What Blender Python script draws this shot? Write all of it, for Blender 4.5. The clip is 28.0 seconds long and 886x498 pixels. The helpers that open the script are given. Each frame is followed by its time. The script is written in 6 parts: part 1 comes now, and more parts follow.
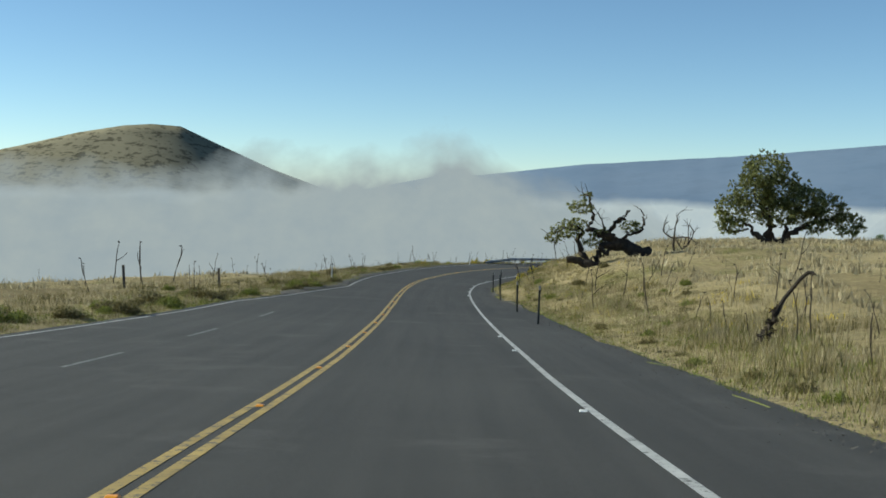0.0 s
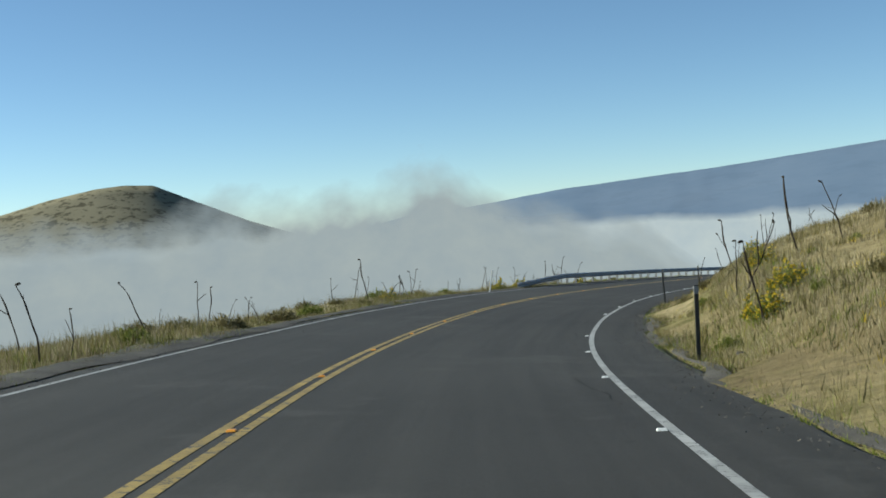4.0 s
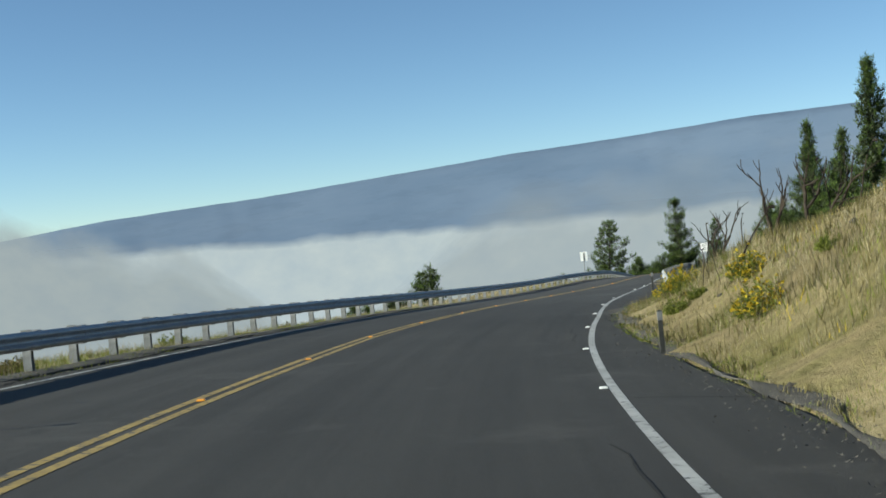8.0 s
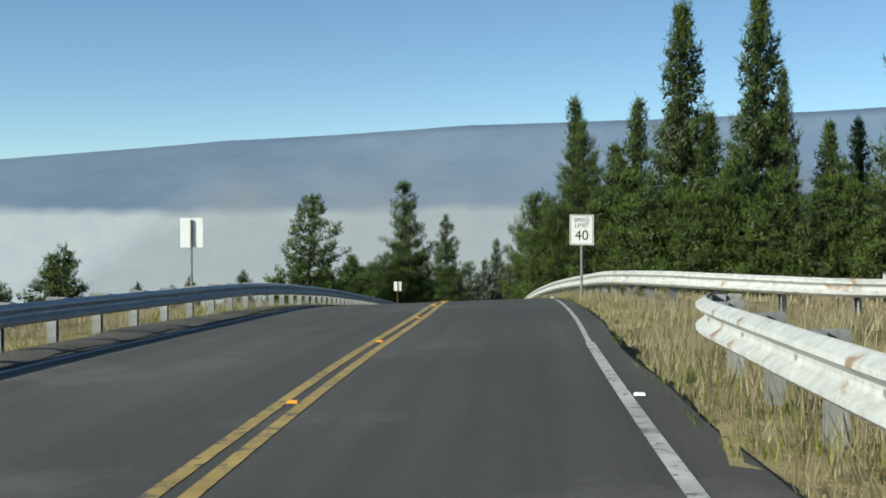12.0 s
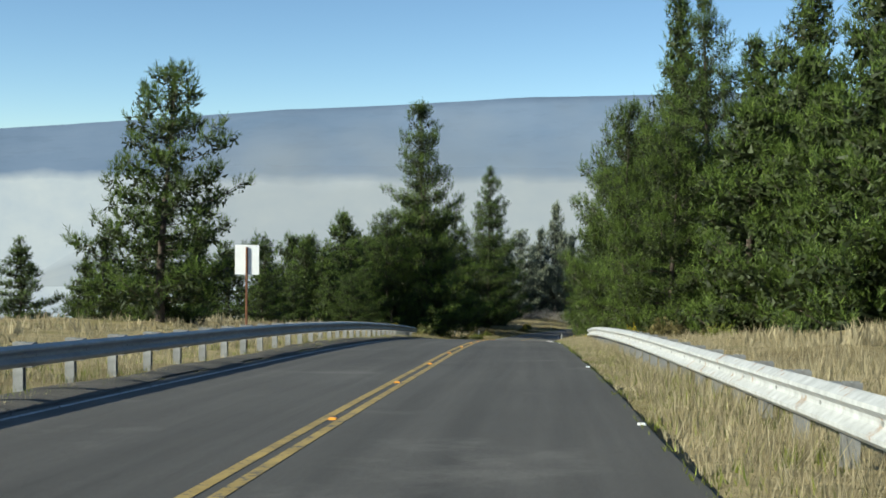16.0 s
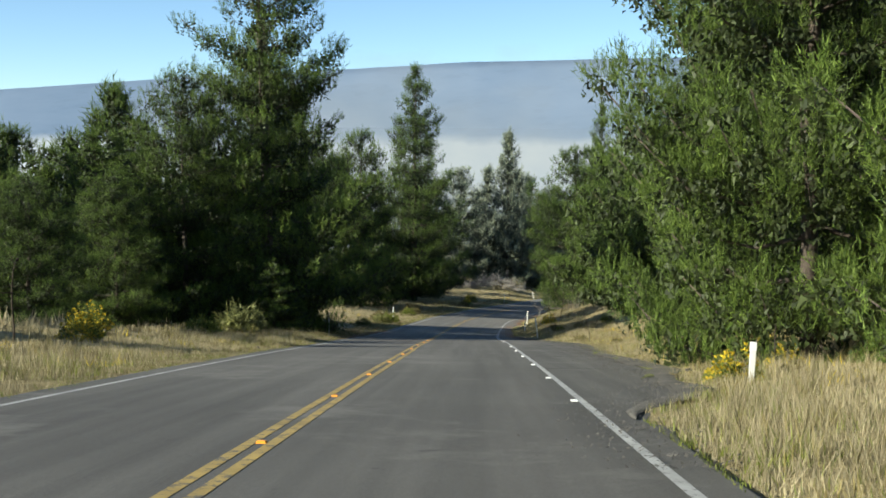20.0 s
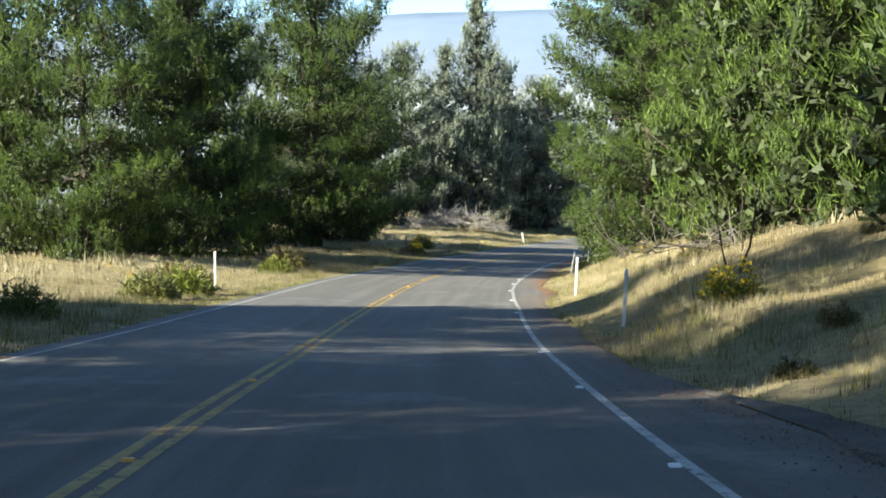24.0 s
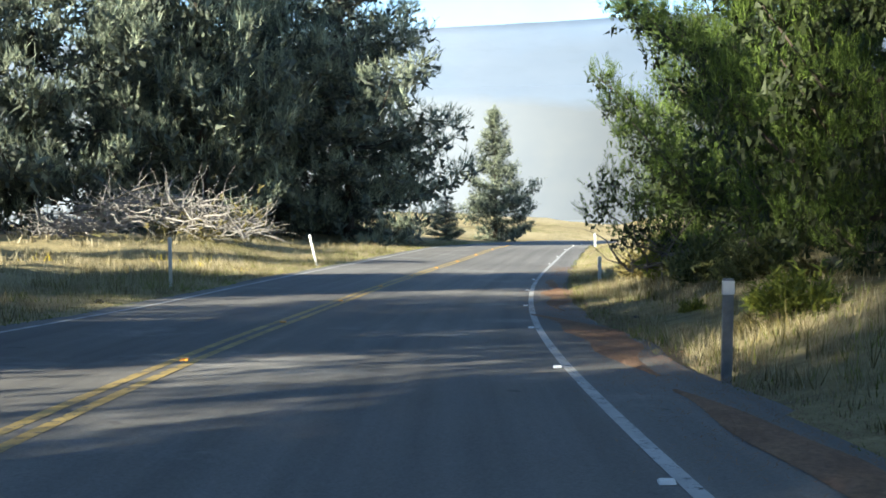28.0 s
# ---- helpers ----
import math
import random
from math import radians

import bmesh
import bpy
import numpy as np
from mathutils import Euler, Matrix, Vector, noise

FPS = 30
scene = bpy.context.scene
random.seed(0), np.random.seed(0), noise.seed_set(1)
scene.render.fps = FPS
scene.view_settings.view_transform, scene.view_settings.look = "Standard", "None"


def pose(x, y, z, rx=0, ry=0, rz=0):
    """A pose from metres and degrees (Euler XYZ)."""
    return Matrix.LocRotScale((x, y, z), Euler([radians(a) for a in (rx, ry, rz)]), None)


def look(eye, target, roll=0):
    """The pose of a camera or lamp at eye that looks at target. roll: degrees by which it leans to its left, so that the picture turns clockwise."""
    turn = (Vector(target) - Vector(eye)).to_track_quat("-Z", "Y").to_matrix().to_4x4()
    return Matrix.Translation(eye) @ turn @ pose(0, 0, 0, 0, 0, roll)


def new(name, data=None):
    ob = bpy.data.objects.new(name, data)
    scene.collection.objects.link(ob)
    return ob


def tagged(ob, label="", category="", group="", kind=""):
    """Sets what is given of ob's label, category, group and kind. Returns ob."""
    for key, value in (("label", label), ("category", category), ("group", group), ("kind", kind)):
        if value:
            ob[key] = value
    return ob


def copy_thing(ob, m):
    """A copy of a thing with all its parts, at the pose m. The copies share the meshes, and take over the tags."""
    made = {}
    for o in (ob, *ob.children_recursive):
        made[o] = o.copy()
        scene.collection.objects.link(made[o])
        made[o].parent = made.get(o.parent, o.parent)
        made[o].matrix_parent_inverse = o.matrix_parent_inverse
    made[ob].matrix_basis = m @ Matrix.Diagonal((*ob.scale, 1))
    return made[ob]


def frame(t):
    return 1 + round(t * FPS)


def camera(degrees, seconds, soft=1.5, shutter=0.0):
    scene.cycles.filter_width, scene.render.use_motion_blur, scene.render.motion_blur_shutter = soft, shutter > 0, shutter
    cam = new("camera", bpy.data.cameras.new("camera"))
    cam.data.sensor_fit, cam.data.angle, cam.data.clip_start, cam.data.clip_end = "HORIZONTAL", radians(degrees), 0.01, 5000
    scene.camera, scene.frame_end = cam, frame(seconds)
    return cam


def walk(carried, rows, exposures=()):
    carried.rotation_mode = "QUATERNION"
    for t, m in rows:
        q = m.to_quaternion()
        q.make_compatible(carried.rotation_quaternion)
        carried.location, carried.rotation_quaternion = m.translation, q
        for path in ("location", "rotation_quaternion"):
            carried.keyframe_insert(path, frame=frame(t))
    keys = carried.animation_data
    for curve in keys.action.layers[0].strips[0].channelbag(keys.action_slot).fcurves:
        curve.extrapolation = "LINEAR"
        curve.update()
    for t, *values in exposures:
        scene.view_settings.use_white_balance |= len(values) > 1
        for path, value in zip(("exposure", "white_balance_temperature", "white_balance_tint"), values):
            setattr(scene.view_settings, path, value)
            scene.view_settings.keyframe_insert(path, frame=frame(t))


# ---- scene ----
EXPO = ((0.0, 0.58, 6500.0, -4.0), (7.0, 0.60, 6500.0, -3.0), (11.0, 0.64, 6600.0, -3.0), (14.0, 0.66, 6600.0, -2.0), (17.0, 0.88, 6600.0, -2.0), (20.0, 1.12, 6750.0, 0.0), (22.0, 1.4, 6700.0, 2.0), (25.0, 2.1, 6800.0, 2.0), (26.0, 2.05, 6800.0, 2.0), (27.0, 2.12, 6800.0, 2.0), (28.0, 2.05, 6800.0, 2.0))
cam = camera(40.0, 28.0, soft=1.7)
PATH = [
    (0.0, (-0.013, 0.000, -0.005), (-0.137, 9.987, -0.507), 1.406),
    (0.5, (-0.233, 8.927, -0.867), (-0.388, 18.924, -1.073), 0.694),
    (1.0, (-0.267, 18.085, -1.659), (-0.407, 28.080, -1.931), 1.255),
    (1.5, (-0.304, 27.405, -2.305), (-0.593, 37.392, -2.724), -0.052),
    (2.0, (-0.503, 36.670, -3.032), (-0.885, 46.654, -3.453), -0.447),
    (2.5, (-0.644, 46.103, -3.591), (-0.888, 56.091, -4.017), -0.625),
    (3.0, (-0.928, 55.363, -4.086), (-1.148, 65.355, -4.423), -1.032),
    (3.5, (-1.095, 64.501, -4.594), (-1.261, 74.497, -4.821), -1.932),
    (4.0, (-1.030, 73.724, -4.970), (-1.030, 83.722, -5.168), -3.623),
    (4.5, (-0.860, 82.950, -5.374), (-0.822, 92.949, -5.514), -4.306),
    (5.0, (-0.479, 92.150, -5.868), (-0.403, 102.149, -5.950), -4.990),
    (5.5, (0.325, 101.310, -6.378), (0.374, 111.310, -6.410), -5.098),
    (6.0, (1.717, 110.464, -6.699), (2.873, 120.396, -6.821), -4.604),
    (6.5, (3.550, 119.421, -7.050), (5.530, 129.223, -7.122), -4.842),
    (7.0, (5.695, 128.306, -7.423), (8.153, 137.999, -7.544), -4.464),
    (7.5, (8.371, 137.070, -7.717), (11.532, 146.557, -7.780), -5.447),
    (8.0, (11.465, 145.691, -8.144), (15.066, 155.018, -8.349), -4.739),
    (8.5, (14.837, 154.194, -8.523), (18.820, 163.360, -8.858), -4.223),
    (9.0, (18.737, 162.536, -8.895), (23.105, 171.520, -9.369), -3.213),
    (9.5, (22.843, 170.786, -9.247), (27.652, 179.538, -9.767), -2.541),
    (10.0, (27.464, 178.732, -9.717), (32.532, 187.342, -10.139), -2.336),
    (10.5, (32.273, 186.657, -10.056), (37.640, 195.082, -10.516), -1.227),
    (11.0, (37.478, 194.390, -10.468), (43.041, 202.694, -10.786), 0.136),
    (11.5, (42.799, 202.175, -10.938), (48.423, 210.441, -11.174), 0.413),
    (12.0, (48.303, 209.939, -11.351), (53.971, 218.170, -11.691), -0.122),
    (12.5, (54.075, 217.551, -11.617), (59.750, 225.775, -12.018), 0.245),
    (13.0, (60.201, 224.884, -11.865), (65.884, 233.099, -12.328), 0.614),
    (13.5, (66.267, 232.199, -12.230), (71.937, 240.411, -12.878), 1.941),
    (14.0, (71.795, 239.680, -12.869), (77.322, 247.981, -13.608), 2.089),
    (14.5, (77.019, 247.210, -13.593), (82.618, 255.454, -14.419), 1.257),
    (15.0, (82.287, 254.562, -14.388), (87.638, 262.979, -15.104), 0.481),
    (15.5, (87.426, 261.858, -15.169), (92.849, 270.220, -15.993), 0.744),
    (16.0, (92.478, 269.058, -16.037), (97.747, 277.540, -16.591), 0.814),
    (16.5, (97.430, 276.256, -16.934), (102.684, 284.734, -17.661), 0.879),
    (17.0, (102.704, 283.468, -17.812), (107.955, 291.912, -18.866), 1.076),
    (17.5, (108.039, 290.701, -18.739), (113.321, 299.142, -19.665), 0.036),
    (18.0, (113.304, 298.081, -19.696), (118.905, 306.247, -21.086), -2.107),
    (18.5, (118.667, 305.519, -20.758), (124.248, 313.725, -21.986), -0.366),
    (19.0, (124.104, 313.151, -21.908), (129.654, 321.459, -22.340), -0.044),
    (19.5, (129.654, 320.793, -23.102), (135.209, 329.090, -23.656), -0.052),
    (20.0, (135.236, 328.485, -24.284), (140.896, 336.690, -25.084), 0.604),
    (20.5, (140.728, 336.051, -25.468), (146.452, 344.199, -26.385), -0.085),
    (21.0, (146.075, 343.432, -26.681), (151.704, 351.666, -27.393), -0.275),
    (21.5, (151.441, 350.766, -27.900), (157.119, 358.968, -28.600), -0.186),
    (22.0, (156.804, 358.159, -29.101), (162.569, 366.284, -29.962), -0.345),
    (22.5, (162.043, 365.575, -30.354), (167.879, 373.604, -31.570), 0.258),
    (23.0, (167.396, 372.973, -31.626), (173.321, 380.953, -32.726), 0.409),
    (23.5, (172.767, 380.375, -32.913), (178.718, 388.333, -34.036), 0.186),
    (24.0, (178.094, 387.790, -34.223), (184.071, 395.725, -35.371), -0.030),
    (24.5, (183.414, 395.118, -35.574), (189.379, 403.054, -36.778), -0.004),
    (25.0, (188.800, 402.376, -36.784), (194.878, 410.259, -37.748), -0.163),
    (25.5, (194.283, 409.583, -37.887), (200.573, 417.307, -38.767), -1.679),
    (26.0, (200.058, 416.551, -38.928), (206.581, 424.072, -39.870), -1.348),
    (26.5, (206.073, 423.474, -39.622), (212.683, 430.936, -40.415), -0.773),
    (27.0, (212.114, 430.329, -40.775), (219.022, 437.511, -41.613), -1.659),
    (27.5, (218.402, 436.885, -41.643), (225.574, 443.799, -42.506), -1.796),
    (28.0, (224.969, 443.284, -42.520), (232.347, 449.967, -43.468), -1.095),
]
walk(cam, [(t, look(eye, target, roll)) for t, eye, target, roll in PATH], exposures=EXPO)

# ---- daylight: sky and one low sun from the left of the road ----
SUN_AZ, SUN_EL = -80.0, 24.0          # degrees; azimuth clockwise from +y
world = bpy.data.worlds.new("sky")
scene.world = world
world.use_nodes = True
wn, wl = world.node_tree.nodes, world.node_tree.links
wn.clear()
sky = wn.new("ShaderNodeTexSky")
sky.sky_type, sky.sun_disc = "NISHITA", False
sky.sun_elevation, sky.sun_rotation = radians(SUN_EL), radians(SUN_AZ)
sky.altitude, sky.air_density, sky.dust_density, sky.ozone_density = 3500.0, 1.0, 0.1, 3.0
bg = wn.new("ShaderNodeBackground")
bg.inputs["Strength"].default_value = 0.088
wo = wn.new("ShaderNodeOutputWorld")
wl.new(sky.outputs["Color"], bg.inputs["Color"])
wl.new(bg.outputs["Background"], wo.inputs["Surface"])
sun_data = bpy.data.lights.new("sun", "SUN")
sun_data.energy, sun_data.angle, sun_data.color = 5.0, radians(0.53), (1.0, 0.94, 0.84)
sun = new("sun", sun_data)
sun.matrix_world = look((0, 0, 0), (-math.sin(radians(SUN_AZ)) * math.cos(radians(SUN_EL)),
                                    -math.cos(radians(SUN_AZ)) * math.cos(radians(SUN_EL)), -math.sin(radians(SUN_EL))))

# ---- materials ----
def nodes_of(name):
    m = bpy.data.materials.new(name)
    m.use_nodes = True
    nt = m.node_tree
    nt.nodes.clear()
    out = nt.nodes.new("ShaderNodeOutputMaterial")
    return m, nt, out


def noise_node(nt, scale, detail=5.0, rough=0.6, vec=None, space="Object"):
    n = nt.nodes.new("ShaderNodeTexNoise")
    n.inputs["Scale"].default_value, n.inputs["Detail"].default_value, n.inputs["Roughness"].default_value = scale, detail, rough
    if vec is None:
        c = nt.nodes.new("ShaderNodeTexCoord")
        vec = c.outputs[space]
    nt.links.new(vec, n.inputs["Vector"])
    return n.outputs["Fac"]


def ramp(nt, fac, stops):
    r = nt.nodes.new("ShaderNodeValToRGB")
    while len(r.color_ramp.elements) < len(stops):
        r.color_ramp.elements.new(0.5)
    for e, (p, c) in zip(r.color_ramp.elements, stops):
        e.position = p
        e.color = (c, c, c, 1) if isinstance(c, (int, float)) else (*c, 1)
    nt.links.new(fac, r.inputs["Fac"])
    return r.outputs["Color"]


def mix(nt, fac, a, b, kind="MIX"):
    n = nt.nodes.new("ShaderNodeMix")
    n.data_type, n.blend_type = "RGBA", kind
    for sock, v in ((n.inputs[0], fac), (n.inputs[6], a), (n.inputs[7], b)):
        if isinstance(v, (int, float)):
            sock.default_value = v
        elif isinstance(v, tuple):
            sock.default_value = (*v, 1)
        else:
            nt.links.new(v, sock)
    return n.outputs[2]


def bump(nt, height, strength, dist=0.02):
    b = nt.nodes.new("ShaderNodeBump")
    b.inputs["Strength"].default_value, b.inputs["Distance"].default_value = strength, dist
    nt.links.new(height, b.inputs["Height"])
    return b.outputs["Normal"]


def surface(name, stops, scale, rough=0.85, metal=0.0, fine=0.0, fine_scale=60.0, bump_strength=0.0, bump_scale=40.0,
            vary=0.0, coord="Object", spec=0.3, translucent=0.0):
    """A rough surface whose colour runs through stops by a coarse noise, with a finer grain and relief."""
    m, nt, out = nodes_of(name)
    p = nt.nodes.new("ShaderNodeBsdfPrincipled")
    col = ramp(nt, noise_node(nt, scale, space=coord), stops)
    if fine:
        f = noise_node(nt, fine_scale, 3.0, space=coord)
        col = mix(nt, fine, col, ramp(nt, f, [(0.25, 0.25), (0.75, 1.0)]), "MULTIPLY")
    if vary:
        info = nt.nodes.new("ShaderNodeObjectInfo")
        col = mix(nt, vary, col, ramp(nt, info.outputs["Random"], [(0.0, 0.45), (1.0, 1.0)]), "MULTIPLY")
    nt.links.new(col, p.inputs["Base Color"])
    p.inputs["Roughness"].default_value, p.inputs["Metallic"].default_value = rough, metal
    p.inputs["Specular IOR Level"].default_value = spec
    if bump_strength:
        nt.links.new(bump(nt, noise_node(nt, bump_scale, 4.0, space=coord), bump_strength), p.inputs["Normal"])
    if translucent:
        tr = nt.nodes.new("ShaderNodeBsdfTranslucent")
        nt.links.new(col, tr.inputs["Color"])
        ms = nt.nodes.new("ShaderNodeMixShader")
        ms.inputs[0].default_value = translucent
        nt.links.new(p.outputs[0], ms.inputs[1])
        nt.links.new(tr.outputs[0], ms.inputs[2])
        nt.links.new(ms.outputs[0], out.inputs["Surface"])
    else:
        nt.links.new(p.outputs[0], out.inputs["Surface"])
    return m


def leaf_material(name, dark, light, translucent=0.3, vary=0.25):
    """Foliage: colour by island and by tree, some light through the leaf."""
    m, nt, out = nodes_of(name)
    g = nt.nodes.new("ShaderNodeNewGeometry")
    col = ramp(nt, g.outputs["Random Per Island"], [(0.0, dark), (0.75, light), (1.0, tuple(min(1, c * 1.5) for c in light))])
    clump = ramp(nt, noise_node(nt, 0.55, 3.0), [(0.3, 0.45), (0.7, 1.0)])
    col = mix(nt, 0.8, col, clump, "MULTIPLY")
    info = nt.nodes.new("ShaderNodeObjectInfo")
    col = mix(nt, vary, col, ramp(nt, info.outputs["Random"], [(0.0, (0.55, 0.6, 0.8)), (0.5, (0.9, 0.9, 0.8)), (1.0, (1.0, 0.95, 0.6))]), "MULTIPLY")
    p = nt.nodes.new("ShaderNodeBsdfPrincipled")
    p.inputs["Roughness"].default_value, p.inputs["Specular IOR Level"].default_value = 0.6, 0.25
    nt.links.new(col, p.inputs["Base Color"])
    tr = nt.nodes.new("ShaderNodeBsdfTranslucent")
    nt.links.new(col, tr.inputs["Color"])
    ms = nt.nodes.new("ShaderNodeMixShader")
    ms.inputs[0].default_value = translucent
    nt.links.new(p.outputs[0], ms.inputs[1])
    nt.links.new(tr.outputs[0], ms.inputs[2])
    nt.links.new(ms.outputs[0], out.inputs["Surface"])
    return m


def asphalt_material():
    m, nt, out = nodes_of("asphalt")
    p = nt.nodes.new("ShaderNodeBsdfPrincipled")
    coarse = ramp(nt, noise_node(nt, 0.10, 4.0), [(0.3, (0.0425, 0.040, 0.0370)), (0.7, (0.0610, 0.0580, 0.0535))])
    uv = nt.nodes.new("ShaderNodeUVMap")
    sep = nt.nodes.new("ShaderNodeSeparateXYZ")
    nt.links.new(uv.outputs[0], sep.inputs[0])
    # worn, paler wheel tracks and longitudinal streaks, in road coordinates (u across in metres, v along)
    stretch = nt.nodes.new("ShaderNodeMapping")
    stretch.inputs["Scale"].default_value = (1.3, 0.03, 1.0)
    nt.links.new(uv.outputs[0], stretch.inputs["Vector"])
    streak = ramp(nt, noise_node(nt, 1.6, 4.0, vec=stretch.outputs[0]), [(0.3, 0.66), (0.7, 1.25)])
    col = mix(nt, 0.8, coarse, streak, "MULTIPLY")
    patch = ramp(nt, noise_node(nt, 0.32, 6.0, 0.7), [(0.56, 0.0), (0.66, 0.5)])
    col = mix(nt, patch, col, (0.098, 0.093, 0.086))
    # brightness put into the colour: paler further down the road (v in metres / 640)
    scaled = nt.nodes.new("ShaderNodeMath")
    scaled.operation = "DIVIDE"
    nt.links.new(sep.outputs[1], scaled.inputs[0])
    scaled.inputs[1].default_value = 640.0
    brighten = ramp(nt, scaled.outputs[0], [(0.29, 0.43), (0.36, 0.62), (0.55, 0.84), (0.66, 1.05), (0.75, 1.45)])
    col = mix(nt, 1.0, col, brighten, "MULTIPLY")
    col = mix(nt, 1.0, col, (2.0, 2.0, 2.0), "MULTIPLY")
    grit = ramp(nt, noise_node(nt, 38.0, 2.0, 0.8), [(0.3, 0.62), (0.72, 1.3)])
    col = mix(nt, 0.7, col, grit, "MULTIPLY")
    spots = ramp(nt, noise_node(nt, 2.2, 2.0), [(0.72, 0.0), (0.76, 0.5)])
    col = mix(nt, spots, col, (0.022, 0.022, 0.022))
    nt.links.new(col, p.inputs["Base Color"])
    p.inputs["Roughness"].default_value, p.inputs["Specular IOR Level"].default_value = 0.82, 0.35
    nt.links.new(bump(nt, noise_node(nt, 70.0, 3.0, 0.7), 0.5, 0.01), p.inputs["Normal"])
    nt.links.new(p.outputs[0], out.inputs["Surface"])
    return m


def paint_material(name, colour, worn):
    m, nt, out = nodes_of(name)
    p = nt.nodes.new("ShaderNodeBsdfPrincipled")
    c1 = ramp(nt, noise_node(nt, 1.2, 5.0, 0.7), [(0.35, tuple(c * 0.6 for c in colour)), (0.65, colour)])
    wear = ramp(nt, noise_node(nt, 6.0, 6.0, 0.8), [(worn, 1.0), (worn + 0.08, 0.0)])
    col = mix(nt, wear, c1, (0.06, 0.06, 0.058))
    nt.links.new(col, p.inputs["Base Color"])
    p.inputs["Roughness"].default_value = 0.7
    nt.links.new(p.outputs[0], out.inputs["Surface"])
    return m


def ground_material():
    m, nt, out = nodes_of("dry_grass_ground")
    p = nt.nodes.new("ShaderNodeBsdfPrincipled")
    a = ramp(nt, noise_node(nt, 0.06, 5.0), [(0.32, (0.24, 0.19, 0.10)), (0.5, (0.38, 0.31, 0.165)), (0.7, (0.47, 0.39, 0.23))])
    green = ramp(nt, noise_node(nt, 0.16, 5.0, 0.65), [(0.54, 0.0), (0.66, 0.7)])
    a = mix(nt, green, a, (0.15, 0.155, 0.035))
    fine = ramp(nt, noise_node(nt, 2.6, 6.0, 0.75), [(0.25, 0.35), (0.7, 1.1)])
    a = mix(nt, 0.85, a, fine, "MULTIPLY")
    bare = ramp(nt, noise_node(nt, 0.5, 6.0, 0.7), [(0.64, 0.0), (0.72, 0.8)])
    a = mix(nt, bare, a, (0.15, 0.125, 0.10))
    nt.links.new(a, p.inputs["Base Color"])
    p.inputs["Roughness"].default_value, p.inputs["Specular IOR Level"].default_value = 0.95, 0.1
    nt.links.new(bump(nt, noise_node(nt, 5.0, 6.0, 0.75), 1.0, 0.12), p.inputs["Normal"])
    nt.links.new(p.outputs[0], out.inputs["Surface"])
    return m


M = {}
M["asphalt"] = asphalt_material()
M["yellow"] = paint_material("yellow_paint", (0.41, 0.29, 0.085), 0.40)
M["white"] = paint_material("white_paint", (0.46, 0.46, 0.45), 0.38)
M["faded"] = paint_material("faded_white_paint", (0.22, 0.22, 0.21), 0.46)
M["ground"] = ground_material()
M["dirt"] = surface("verge_gravel", [(0.3, (0.075, 0.070, 0.064)), (0.7, (0.17, 0.155, 0.135))], 0.8, 0.95, fine=0.7, fine_scale=25, bump_strength=0.8)
M["litter"] = surface("pine_litter", [(0.3, (0.20, 0.11, 0.065)), (0.7, (0.38, 0.225, 0.135))], 1.2, 0.95, fine=0.7, fine_scale=18, bump_strength=0.8)
M["galv"] = surface("galvanised_steel", [(0.3, (0.31, 0.325, 0.34)), (0.7, (0.43, 0.445, 0.46))], 1.5, 0.5, 0.55, fine=0.3, fine_scale=8, bump_strength=0.1)
M["galvpost"] = surface("weathered_steel_post", [(0.3, (0.23, 0.235, 0.235)), (0.7, (0.38, 0.385, 0.38))], 3.0, 0.6, 0.1, fine=0.5, fine_scale=10, vary=0.3)
M["whiterail"] = surface("chipped_white_rail_paint", [(0.0, (0.50, 0.51, 0.51)), (0.60, (0.46, 0.47, 0.47)), (0.655, (0.34, 0.25, 0.18)), (0.70, (0.24, 0.17, 0.12)), (0.74, (0.44, 0.45, 0.45))], 2.6, 0.6, fine=0.55, fine_scale=7, bump_strength=0.15)
M["wood"] = surface("grey_dead_wood", [(0.3, (0.10, 0.085, 0.07)), (0.7, (0.24, 0.215, 0.19))], 3.0, 0.9, fine=0.7, fine_scale=30, bump_strength=0.6)
M["bleached"] = surface("bleached_dead_branches", [(0.3, (0.20, 0.18, 0.16)), (0.7, (0.42, 0.39, 0.36))], 3.0, 0.9, fine=0.5, fine_scale=30)
M["darkwood"] = surface("dark_stalk", [(0.3, (0.030, 0.024, 0.018)), (0.7, (0.085, 0.066, 0.05))], 4.0, 0.95, fine=0.6, fine_scale=30, bump_strength=0.5)
M["bark"] = surface("pine_bark", [(0.3, (0.055, 0.043, 0.034)), (0.7, (0.14, 0.11, 0.09))], 2.5, 0.95, fine=0.7, fine_scale=14, bump_strength=0.8)
M["needle"] = leaf_material("pine_needles", (0.056, 0.097, 0.021), (0.142, 0.205, 0.042), 0.30)
# darker copies of the needles that paint the shade inside the crowns
M["shadeneedle"] = leaf_material("shade_dark_inner_needles", (0.024, 0.034, 0.013), (0.052, 0.070, 0.024), 0.1)
M["shadegrey"] = leaf_material("shade_dark_grey_inner_needles", (0.075, 0.09, 0.075), (0.13, 0.15, 0.12), 0.2)
# needles made pale grey-green: distance haze painted into the leaf colour
M["needlefar"] = leaf_material("haze_paled_needles", (0.21, 0.245, 0.18), (0.35, 0.39, 0.285))
M["leaf"] = leaf_material("small_olive_leaves", (0.10, 0.11, 0.034), (0.25, 0.26, 0.095))
M["straw"] = leaf_material("dry_grass_blades", (0.27, 0.225, 0.13), (0.45, 0.39, 0.25), 0.35, 0.0)
